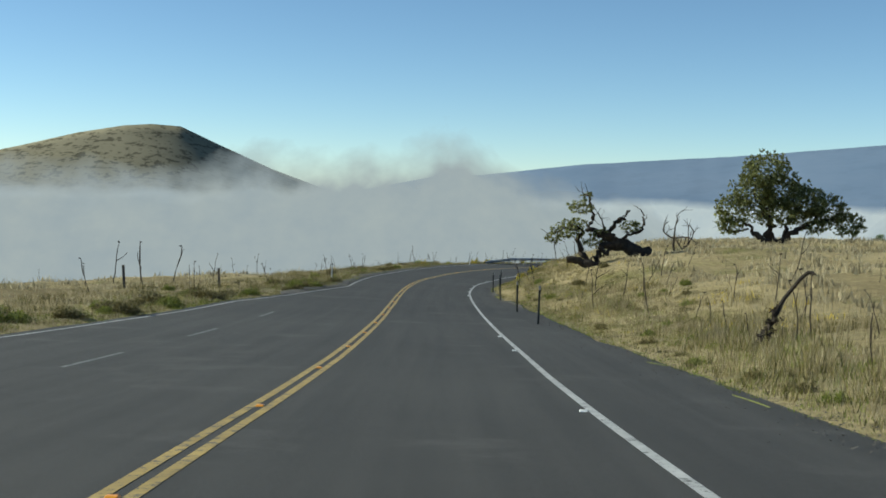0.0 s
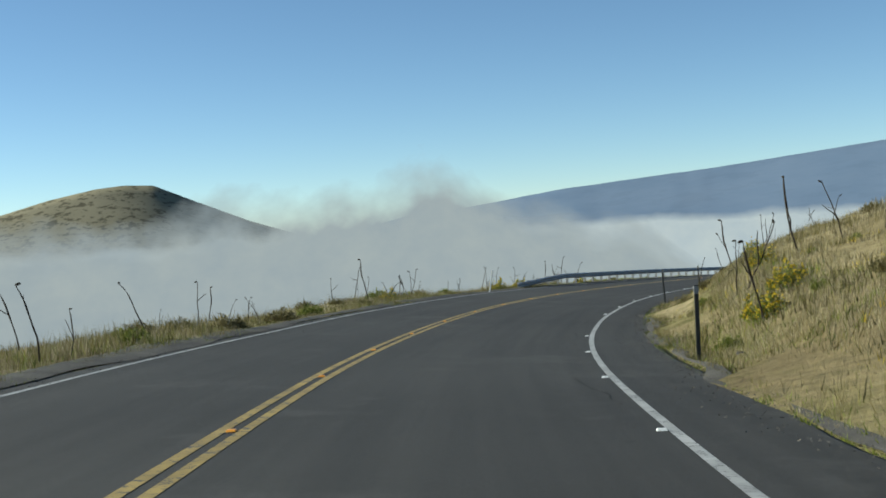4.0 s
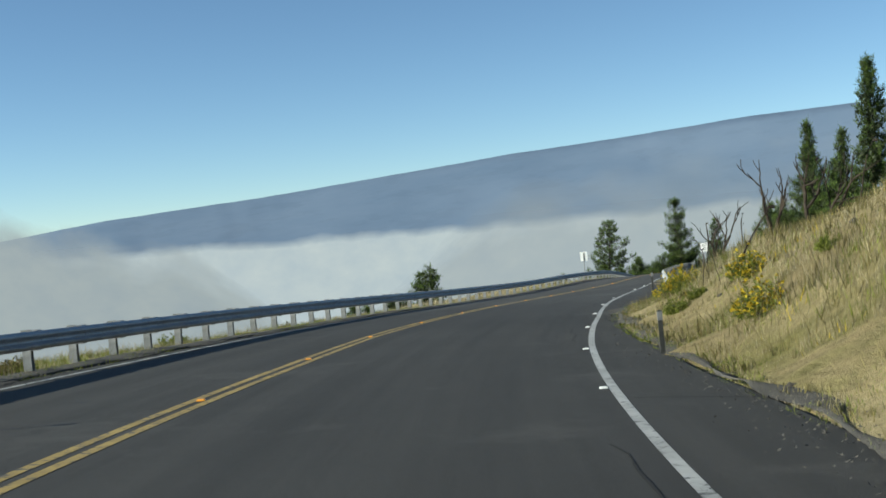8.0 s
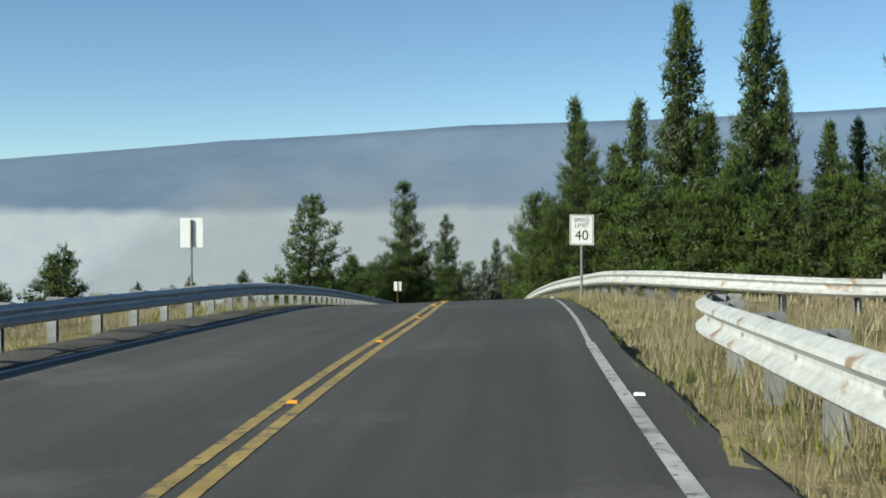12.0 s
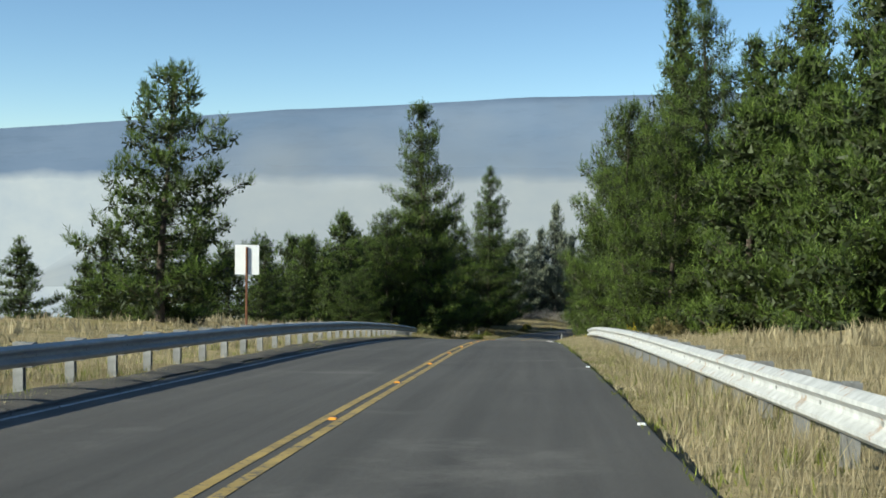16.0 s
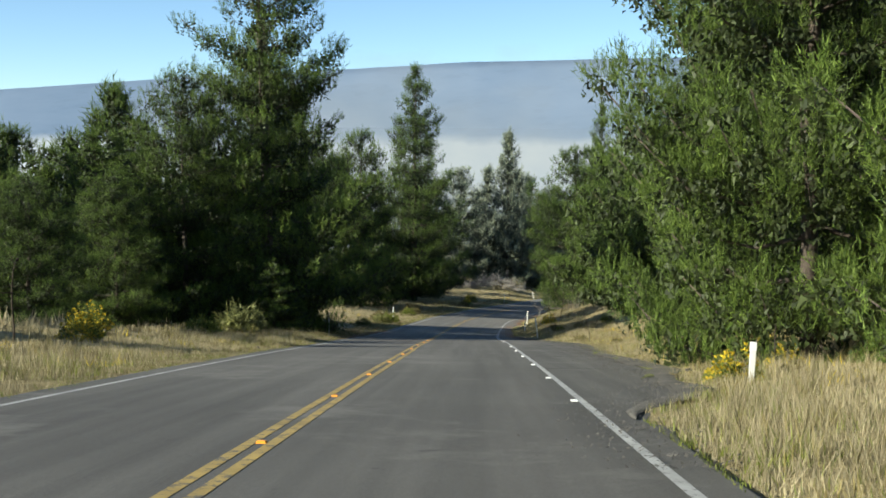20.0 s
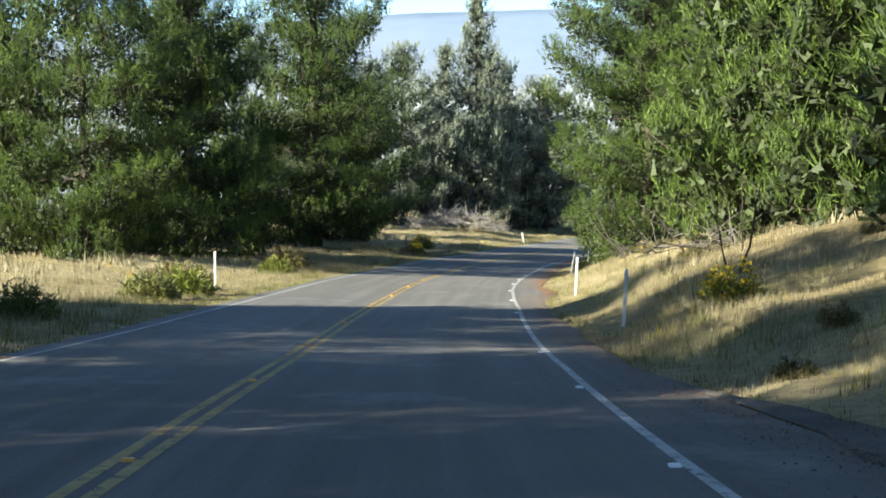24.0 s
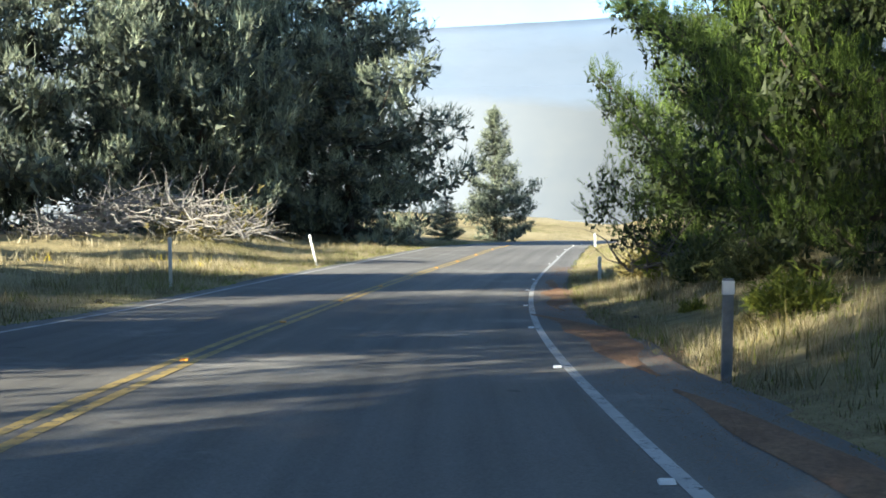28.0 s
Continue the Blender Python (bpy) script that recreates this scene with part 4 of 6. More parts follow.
road_sign("pale road sign seen from the back on a rusty post", 329.4, -5.4, 0.66, 0.80, 2.05, surface("rusty_post", [(0.3, (0.16, 0.07, 0.04)), (0.7, (0.30, 0.14, 0.08))], 3.0, 0.9, fine=0.5), 180, up=0.0)


# ---- dead flower stalks ----
def stalk_meshes(seed):
    rr = np.random.RandomState(seed)
    h = 1.0
    pts = crooked(rr, (0, 0, -0.08), (rr.randn() * 0.08, rr.randn() * 0.08, 1), 1.08 * h, 0.10, 9)
    rad = np.interp(np.linspace(0, 1, 9), [0, 0.25, 0.6, 1], [0.016, 0.012, 0.010, 0.007])
    if seed % 3 == 0:
        rad[5:8] *= 1.7
    lines = [(pts, rad)]
    if seed % 2 == 0:
        k = 5
        lines.append((crooked(rr, pts[k], (rr.randn(), rr.randn(), 1.2), 0.3, 0.15, 5), np.linspace(0.010, 0.005, 5)))
    if seed % 4 == 1:
        lines.append((crooked(rr, pts[3], (rr.randn(), rr.randn(), 1.0), 0.5, 0.15, 5), np.linspace(0.012, 0.006, 5)))
    hook = crooked(rr, pts[-1], (rr.randn(), rr.randn(), 0.1), 0.07, 0.3, 4)
    head = [(hook, [0.012, 0.018, 0.018, 0.008])]
    return tube_mesh("stem", lines, M["darkwood"], 5), tube_mesh("seed_head", head, M["darkwood"], 6)


STALKS = [stalk_meshes(k) for k in range(12)]


def stalk(s, d, h, k, lean=0.0, label="tall dry dead flower stalk standing in the grass"):
    t = thing("dead_stalk", label, "dead plant", "dead stalks", at(s, d, (k * 71) % 360, h) @ pose(0, 0, 0, lean, 0, 0))
    part("stem", STALKS[k % 12][0], t)
    part("seed_head", STALKS[k % 12][1], t)


rr = np.random.RandomState(21)
for s, d, h, k in ((128, -7.6, 1.9, 3), (155, -6.3, 1.7, 6), (156.5, -5.9, 1.45, 9), (159, -6.5, 2.1, 4), (66, -15.5, 2.6, 2), (68, -14.5, 2.6, 9), (69, -13, 2.5, 0),
                   (109, 10, 2.2, 9), (106, 8.3, 1.9, 5), (137, 8.2, 2.6, 3), (138, 9.5, 2.0, 5), (64, 10.4, 1.9, 1), (69, 10.5, 1.5, 6), (62, 12.8, 1.7, 5), (43, 12.6, 1.4, 0),
                   (26, 11.6, 1.0, 7), (36, 13, 1.5, 8), (31.1, 9.6, 0.8, 3), (34, 9.8, 0.9, 6), (44, 9.8, 1.3, 9), (56.5, 8.8, 0.95, 0), (52.7, 8.9, 1.75, 1), (51.6, 9.8, 0.75, 5), (25.6, 9.4, 0.6, 4), (20.2, 9.4, 0.85, 9), (26.8, 9.1, 0.7, 3), (26.3, 9.9, 1.3, 8), (25.5, 10.0, 1.4, 10), (47, 15.8, 2.1, 2), (400, -9.4, 2.1, 4), (431, 8.0, 1.5, 8), (470, 8.6, 2.0, 7), (473, 9.4, 2.4, 2), (478, 10.5, 1.9, 10)):
    stalk(s, d, h, k, rr.randn() * 4)
for k in range(64):
    s = rr.uniform(52, 165)
    d = float(edge_l(s)) - abs(rr.randn()) * (6.0 if s < 95 else 2.5) - 1.2
    stalk(s, d, rr.uniform(0.7, 1.7), k, rr.randn() * 7)
for k in range(52):
    s = rr.uniform(25, 182)
    d = float(edge_r(s)) + 1.6 + abs(rr.randn()) * (6.0 if s < 80 else 2.6)
    stalk(s, d, rr.uniform(0.7, 1.8), k + 5, rr.randn() * 7)
for k in range(26):
    s = rr.uniform(395, 520)
    d = float(edge_r(s)) + 2.0 + rr.rand() * 6
    stalk(s, d, rr.uniform(0.5, 1.2), k + 2, rr.randn() * 8)

# ---- pines ----
def pine_meshes(seed, height, width, whorls, tuft, blades, bare=0.06, lean=0.0, shape=1.0, ragged=0.22, mat=None, full=1.0, open_=0.0, fine=1.0):
    """Trunk and boughs; each bough ends in cushions of upswept needle shoots over a tangle coloured dark as shade."""
    rr = np.random.RandomState(seed)
    zt = np.linspace(0, 1, 10)
    bend = np.stack([lean * height * zt ** 1.6, np.sin(zt * 5 + seed) * 0.012 * height, zt * height], 1)
    bole = [(np.r_[[bend[0] - (0, 0, 0.5)], bend], np.r_[height * 0.019, height * 0.017 * (1 - zt * 0.97)])]
    limbs = []
    cs, ws, sz, ics, isz = [], [], [], [], []
    lobes = rr.rand(6) * 2 * np.pi
    for w in range(whorls):
        f0 = bare + (1 - bare) * (w + rr.rand() * 0.5) / whorls
        count = rr.randint(5, 8)
        turn = rr.rand() * 2 * np.pi
        for b in range(count):
            f = min(0.985, f0 + rr.randn() * 0.25 / whorls)
            base = np.array([np.interp(f, zt, bend[:, k]) for k in range(3)])
            reach = width / 2 * (1 - f) ** (0.72 * shape) * (0.72 + 0.28 * min(1, f / 0.16))
            reach = max(reach, 0.022 * height * (1 - f) + 0.22)
            a = turn + 2 * np.pi * (b + rr.randn() * 0.22) / count
            ln = reach * (1 + ragged * rr.randn()) * (1 + 0.15 * math.sin(2 * a + lobes[0] + 6 * f) + 0.11 * math.sin(3 * a + lobes[1] - 9 * f))
            if ln < 0.25:
                continue
            n = 7
            u = np.linspace(0, 1, n)
            out = np.array([math.cos(a), math.sin(a), 0])
            side = np.array([-math.sin(a), math.cos(a), 0])
            rise = 0.02 + 0.55 * f + rr.randn() * 0.10
            pts = base + out * (u * ln)[:, None] + np.array([0, 0, 1]) * (u * ln * rise - 0.16 * ln * np.sin(u * 2.6) * (1 - f) + 0.20 * ln * u ** 3)[:, None]
            pts += side * (np.sin(u * 3 + lobes[2] + b) * 0.05 * ln)[:, None]
            limbs.append((pts[[0, 2, 4, 6]], np.linspace(0.010, 0.003, 4) * (0.35 * height ** 0.5 + ln * 0.9)))
            # cushions along the outer part of the bough, widest short of its tip
            pads = max(1, int(round(ln / (2.1 * tuft))))
            ql = 1.0 - (np.arange(pads) + rr.rand(pads) * 0.4) / max(pads, 2) * (0.62 - 0.2 * open_)
            for q in ql:
                if open_ and rr.rand() < open_ * 0.5 and q < 0.9:
                    continue
                fan = (0.05 + 0.30 * ln * math.sin(min(1.0, 1.12 - q * 0.85) * 1.7)) * (1 - 0.4 * open_)
                for wing in ((0,) if fan < 1.1 * tuft else (-1, 1) if fan < 2.4 * tuft else (-1, 0, 1)):
                    c = np.array([np.interp(q, u, pts[:, k]) for k in range(3)]) + side * (wing * fan * (0.55 + 0.35 * rr.rand()) + rr.randn() * 0.1 * tuft)
                    c[2] += rr.randn() * 0.18 * tuft
                    r = tuft * (0.80 + 0.45 * rr.rand()) * (0.75 + 0.25 * min(1, ln / (4 * tuft)))
                    k = max(4, int(full * 11 * (0.8 + 0.4 * rr.rand())))
                    th, ph = rr.rand(k) * 2 * np.pi, np.arccos(1 - 1.15 * rr.rand(k))
                    v = np.stack([np.sin(ph) * np.cos(th), np.sin(ph) * np.sin(th), np.cos(ph)], 1)
                    cs.append(c + v * np.array([1.0, 1.0, 0.55]) * r * 0.75)
                    ws.append(v * 0.55 + out * 0.30 + np.array([0, 0, 0.70]) + rr.randn(k, 3) * 0.12)
                    tall = rr.rand(k) < 0.12
                    sz.append(tuft * (0.62 + 0.35 * rr.rand(k)) * np.where(tall, 1.55, 1.0))
                    ws[-1][tall] = v[tall] * 0.15 + np.array([0, 0, 1.0])
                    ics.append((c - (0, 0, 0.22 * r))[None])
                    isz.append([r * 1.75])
            # inner bough, filled with more of the shade-dark tangle
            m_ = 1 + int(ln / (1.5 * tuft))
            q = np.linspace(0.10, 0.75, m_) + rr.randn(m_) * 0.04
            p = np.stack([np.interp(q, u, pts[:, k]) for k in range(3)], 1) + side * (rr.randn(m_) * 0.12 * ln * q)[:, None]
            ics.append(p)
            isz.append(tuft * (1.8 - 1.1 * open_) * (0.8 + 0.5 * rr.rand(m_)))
    # leader and its candles
    axis = (bend[-1] - bend[-2]) / np.linalg.norm(bend[-1] - bend[-2])
    lead = bend[-1] + axis * 0.015 * height - np.linspace(0, 0.11 * height, 14)[:, None] * axis
    cs.append(lead)
    ws.append(np.tile([0, 0, 1.4], (14, 1)) + rr.randn(14, 3) * np.linspace(0.05, 0.45, 14)[:, None])
    sz.append(np.linspace(0.55, 1.1, 14) * tuft)
    spray = needles(rr, np.concatenate(cs), np.concatenate(ws), np.concatenate(sz), blades, 0.115 if fine == 1 else 0.13, 0.42 if fine == 1 else 0.6, fine)
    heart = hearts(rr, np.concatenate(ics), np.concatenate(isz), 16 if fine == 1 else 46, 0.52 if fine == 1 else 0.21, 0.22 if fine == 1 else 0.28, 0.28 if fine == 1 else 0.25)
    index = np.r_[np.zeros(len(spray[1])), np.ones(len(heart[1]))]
    crown = mesh_from("crown", *joined([spray, heart]), [mat or M["needle"], M["shadegrey"] if mat else M["shadeneedle"]], mat_index=index)
    tv, tf = joined([tubes(bole, 7), tubes(limbs, 3)])
    return mesh_from("trunk", tv, tf, [M["bark"]], smooth_shade=True), crown


PINES = {
    "giant": pine_meshes(12, 30.0, 16.0, 21, 0.80, 34, 0.03, 0.0, 1.1, 0.16, full=1.3, fine=0.42),
    "column": pine_meshes(13, 24.0, 11.5, 21, 0.66, 26, 0.03, 0.0, 1.0, 0.18, full=1.2, fine=0.55),
    "tall": pine_meshes(1, 30.0, 9.5, 25, 0.80, 9, 0.10, 0.0, 1.05, 0.2),
    "tall2": pine_meshes(2, 30.0, 8.5, 22, 0.80, 9, 0.16, 0.02, 0.9, 0.28),
    "broad": pine_meshes(3, 18.0, 13.0, 15, 0.66, 34, 0.02, 0.0, 0.85, 0.16, full=1.3, fine=0.46),
    "broad2": pine_meshes(4, 16.0, 12.5, 14, 0.66, 34, 0.02, 0.03, 0.75, 0.2, full=1.3, fine=0.46),
    "young": pine_meshes(5, 10.0, 6.2, 13, 0.48, 10, 0.02, 0.0, 1.3, 0.18),
    "young2": pine_meshes(6, 10.0, 5.2, 13, 0.46, 10, 0.02, 0.01, 1.2, 0.2),
    "sparse": pine_meshes(7, 14.0, 6.5, 15, 0.52, 14, 0.08, 0.05, 0.75, 0.34, open_=0.6),
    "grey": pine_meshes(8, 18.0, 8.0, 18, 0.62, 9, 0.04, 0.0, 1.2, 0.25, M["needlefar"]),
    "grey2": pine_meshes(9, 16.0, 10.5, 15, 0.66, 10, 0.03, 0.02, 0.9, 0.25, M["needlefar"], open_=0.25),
    "far": pine_meshes(10, 18.0, 12.5, 15, 0.85, 10, 0.03, 0.0, 1.0, 0.2),
    "far2": pine_meshes(11, 16.0, 12.0, 14, 0.85, 10, 0.03, 0.02, 0.85, 0.25),
}
PINE_H = {"column": 24, "giant": 30, "far": 18, "far2": 16, "tall": 30, "tall2": 30, "broad": 18, "broad2": 16, "young": 10, "young2": 10, "sparse": 14, "grey": 18, "grey2": 16}
PINE_WORD = {"column": "tall dense dark green pine with upswept boughs", "giant": "huge spreading green pine with low boughs", "far": "broad dark green pine branched to the ground", "far2": "broad bushy green pine with drooping branches", "tall": "tall dark green pine with pointed crown", "tall2": "tall dark green pine with ragged crown", "broad": "broad dark green pine branched to the ground",
             "broad2": "broad bushy green pine with drooping branches", "young": "young bushy green pine", "young2": "slender young green pine", "sparse": "leaning pine with a thin gappy crown",
             "grey": "slender pine coloured grey-green for haze", "grey2": "ragged pine coloured grey-green for haze"}
made_pines = {}


def pine(s, d, top, kind, where, fat=1.0, turn=None, least=3.0):
    """A pine whose tip stands top metres over the road's level there."""
    x, y, z = place(s, d)
    h = max(float(on_road(s, 0)[2]) + top - z, least)
    k = h / PINE_H[kind]
    m = pose(x, y, z - 0.05, 0, 0, (s * 53 + d * 91) % 360 if turn is None else turn) @ Matrix.Diagonal((k * fat, k * fat, k, 1))
    label = PINE_WORD[kind] + " " + where
    if kind not in made_pines:
        t = thing("pine_tree", label, "tree", "pine trees")
        part("trunk", PINES[kind][0], t)
        part("crown", PINES[kind][1], t)
        made_pines[kind] = t
        t.matrix_basis = m
        return t
    first = made_pines[kind]
    keep = first.matrix_basis.copy()
    first.matrix_basis = Matrix.Identity(4)
    t = copy_thing(first, m)
    first.matrix_basis = keep
    t["label"] = label
    return t


FIELD, BEHIND, VERGE, BANKTOP, GROVE = "edging the grass field", "below the guard rail", "beside the road", "on the roadside bank", "in the grove"
for s, d, top, kind, fat in ((414, 18.5, 33, "giant", .9), (421, 25, 31, "tall2", 1.1), (398, 24.3, 33, "tall2", .9), (391, 29.5, 44.7, "tall", .9), (454, 21.4, 46, "tall2", .8), (378, 37, 42, "tall", .9),
                             (408, 48.3, 40, "tall2", .55), (398, 52, 30, "tall", .9), (387, 53, 28, "tall2", .9), (350, 47.5, 35, "tall2", 1.0), (387, 32.6, 29, "tall", 1.0), (413, 47.8, 36, "tall2", .8), (430, 40, 34, "tall", 1), (440, 30, 30, "tall2", 1)):
    pine(s, d, top, kind, FIELD, fat)
for n, (s, d, top) in enumerate(((392, 26.0, 18), (389, 13, 16.5), (379, 17.0, 17.5), (374, 20.5, 16), (369, 22.5, 17.5), (368, 25.5, 15.5), (363, 27.5, 16), (362, 30.5, 16), (357, 32.5, 14), (356, 35, 15), (351, 37.5, 14.5), (350, 40.5, 14),
                                 (344, 42, 14), (343, 45, 13), (380, 27, 19), (372, 33, 20), (360, 42, 18), (336, 48, 14), (330, 52, 14), (325, 57, 15), (352, 50, 20), (384, 21, 20))):
    pine(s, d, top, ("young", "broad2" if s > 388 else "far2", "young2", "far")[n % 4], FIELD, 1.25 if n % 4 in (0, 2) else 0.95)
for n, (s, d, top) in enumerate(((434, -69.6, 16.5), (410, -78.3, 6.8), (421, -76, 8.8), (438, -73.6, 14.8), (398, -47.3, 7.2), (390, -37.8, 7.2), (387, -29.8, 8.0), (399, -78, 6.2), (454, -56, 10.9), (427, -58, 4.2), (424, -39, 7.3),
                                 (397, -23, 7.7), (407, -22, 9.4), (386, -22.7, 4.5), (438, -21.8, 10.7), (443, -18.8, 12), (398, -17.5, 5.4), (387, -17.8, 4.2), (406, -28, 9.5), (420, -18, 7.5), (412, -30, 8), (375, -60, 5))):
    pine(s, d, top, ("young", "young2")[n % 2], BEHIND if s < 400 else "on the lower slope", (1.1, 1.35)[n % 2], least=4.0)
pine(361, -17.4, 14.2, "sparse", BEHIND, 1.15, 30)
pine(366, -19.0, 8.0, "young", BEHIND, 1.2)
pine(435, -17.7, 11.0, "sparse", "behind the verge", 1.3, 120)
pine(430, -15.5, 8.0, "broad2", "behind the verge", 1.0)
pine(418, -15.5, 6.4, "broad2", "behind the verge", 1.2)
pine(444, -10.6, 29.0, "column", VERGE, 0.92)
pine(452.5, -11.8, 21.0, "column", VERGE, 0.9)
pine(461, -12.5, 18.0, "broad", VERGE, 0.8)
for s, d, top in ((449, -21, 16), (458, -27, 14), (447, -27, 13)):
    pine(s, d, top, "far", VERGE, 0.9)
pine(440, -14.5, 15.0, "broad2", VERGE, 0.85)
pine(466, -19.5, 14.0, "far2", VERGE, 0.8)
pine(463, -23.0, 14.0, "far", VERGE, 0.85)
pine(437, -8.8, 4.4, "young", VERGE, 1.5)
pine(432, -23.0, 11.0, "far", VERGE, 0.9)
for s, d, top, kind, fat in ((526.5, -12.3, 31, "giant", 0.9), (499, -16.0, 18, "broad2", 0.85), (511, -15.0, 21, "broad", 0.85), (504, -25, 18, "far", 1.05),
                             (538, -15.5, 17, "broad2", 0.75), (531, -24, 19, "far2", 0.9), (513, -29, 17, "far2", 0.9), (520, -36, 17, "far2", 0.9)):
    pine(s, d, top, kind, VERGE, fat)
pine(400, 10.2, 20.0, "broad", VERGE, 0.72)
pine(410, 12.8, 21.0, "broad2", VERGE, 0.8)
pine(420, 14.5, 20.0, "broad", VERGE, 0.85)
pine(425, 20.0, 18.0, "broad", VERGE, 0.9)
for n, (s, d, top) in enumerate(((449, 17.5, 18), (460, 15.5, 15.8), (440, 22, 20), (470, 18.5, 14.6), (464, 21, 15), (476, 16.5, 15.3), (482, 14.5, 15.3), (488, 13.5, 15.4), (455, 24, 19), (475, 24, 18), (490, 20, 17))):
    pine(s, d, top, ("far", "far2", "young")[n % 3], BANKTOP, (0.85, 0.9, 1.3)[n % 3])
pine(507.5, 10.4, 19.0, "broad", BANKTOP, 1.0)
pine(498, 14.5, 16.0, "broad2", BANKTOP, 1.0)
pine(520, 13.5, 19.0, "broad2", BANKTOP, 0.9)
pine(537, 10.4, 27.5, "giant", BANKTOP, 0.62, 40)
pine(547, 10.6, 17.0, "broad", BANKTOP, 0.9)
pine(558, 10.6, 16.0, "broad2", BANKTOP, 0.9)
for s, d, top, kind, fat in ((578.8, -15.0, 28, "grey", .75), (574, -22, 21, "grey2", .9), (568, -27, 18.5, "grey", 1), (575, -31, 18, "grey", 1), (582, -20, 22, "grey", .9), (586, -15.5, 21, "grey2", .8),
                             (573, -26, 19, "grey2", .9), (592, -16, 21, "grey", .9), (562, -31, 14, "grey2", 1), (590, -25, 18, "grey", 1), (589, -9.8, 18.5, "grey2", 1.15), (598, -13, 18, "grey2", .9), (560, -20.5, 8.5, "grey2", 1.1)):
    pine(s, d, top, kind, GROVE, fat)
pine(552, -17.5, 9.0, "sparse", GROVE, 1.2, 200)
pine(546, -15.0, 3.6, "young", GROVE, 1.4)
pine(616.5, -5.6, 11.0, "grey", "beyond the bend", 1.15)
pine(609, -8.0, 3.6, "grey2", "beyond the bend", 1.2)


# ---- gnarled broad-leaved trees ----
def gnarled(seed, trunk_way, height, levels, leaf_from, leaf_count, leaf_size, spread_=0.55, wob=0.22):
    """Crooked limbs that fork again and again, with leaf sprays on the outer ones."""
    rr = np.random.RandomState(seed)
    lines, tips = [], []

    def grow(start, way, length, rad, level):
        n = 7
        pts = crooked(rr, start, way, length, wob, n, 0.05)
        lines.append((pts, np.linspace(rad, rad * 0.62, n)))
        if level >= leaf_from:
            tips.append((pts[2:], level))
        if level == levels:
            return
        for k in range(rr.randint(2, 4)):
            at_ = pts[rr.randint(3, n)] if k else pts[-1]
            d = (pts[-1] - pts[-2])
            d = d / np.linalg.norm(d) + rr.randn(3) * spread_ + (0, 0, 0.12)
            grow(at_, d, length * rr.uniform(0.55, 0.85), rad * 0.58, level + 1)

    for way, frac in trunk_way:
        grow((0, 0, -0.3), way, height * 0.42 * frac, height * 0.028, 0)
    tv, tf = tubes(lines, 6)
    wood = mesh_from("trunk", tv, tf, [M["darkwood"]], smooth_shade=True)
    if not leaf_count:
        return wood, None
    p = np.concatenate([t for t, _ in tips])
    pick = p[rr.randint(0, len(p), leaf_count)] + rr.randn(leaf_count, 3) * height * 0.035
    v, f = tufts(rr, pick, np.tile([0, 0, 0.6], (leaf_count, 1)), np.full(leaf_count, leaf_size), 9, 0.45, 1.0)
    return wood, mesh_from("crown", v, f, [M["leaf"]])


def broad_tree(label, s, d, meshes, turn, scale=(1, 1, 1), sink=0.0):
    t = thing("tree", label, "tree", m=at(s, d, turn, sink=sink) @ Matrix.Diagonal((*scale, 1)))
    part("trunk", meshes[0], t)
    if meshes[1]:
        part("crown", meshes[1], t, "olive-green sparse leaves")
    return t


def lobed(seed, trunks, limbs, lobes, leaf_count, leaf_size):
    """A tree from leading limbs (points in metres, radius) that fork into crooked twigs, with leaf sprays gathered in lobes."""
    rr = np.random.RandomState(seed)
    lines = []
    for pts, r0, r1 in trunks + limbs:
        p = np.array([(x, rr.randn() * 0.12, z) for x, z in pts], float)
        u, k = np.linspace(0, 1, 5 * len(p)), np.linspace(0, 1, len(p))
        q = np.stack([smooth(np.interp(u, k, p[:, c]), 5) for c in range(3)], 1)
        q[1:-1] += rr.randn(len(q) - 2, 3) * r0 * 0.35
        lines.append((q, np.linspace(r0, r1, len(q)) * (1 + 0.18 * rr.randn(len(q)))))
    for pts, r0, r1 in limbs:
        for _ in range(7):
            x, z = pts[rr.randint(1, len(pts))]
            t = crooked(rr, (x, 0, z), (rr.randn(), rr.randn(), rr.randn() * 0.5 + 0.4), rr.uniform(0.5, 1.1), 0.3, 7)
            lines.append((t, np.linspace(r1 * 0.6, 0.008, 7)))
    wood = mesh_from("trunk", *tubes(lines, 7), [M["darkwood"]], smooth_shade=True)
    size = np.array([a * b for _, _, a, b in lobes])
    pick = rr.choice(len(lobes), leaf_count, p=size / size.sum())
    c = np.array([(x, 0, z) for x, z, _, _ in lobes])[pick]
    ext = np.array([(a, a * 0.8, b) for _, _, a, b in lobes])[pick]
    v = rr.randn(leaf_count, 3)
    v /= np.linalg.norm(v, axis=1, keepdims=True)
    shell = 0.45 + 0.6 * rr.rand(leaf_count, 1) ** 0.6
    lump = 1 + 0.22 * np.sin(v[:, :1] * 7 + pick[:, None]) * np.sin(v[:, 2:] * 6 + v[:, 1:2] * 5)
    p = c + v * ext * shell * lump
    w = v * 0.6 + (0, 0, 0.5)
    return wood, mesh_from("crown", *tufts(rr, p, w, leaf_size * (0.7 + 0.6 * rr.rand(leaf_count)), 8, 0.42, 0.9), [M["leaf"]])


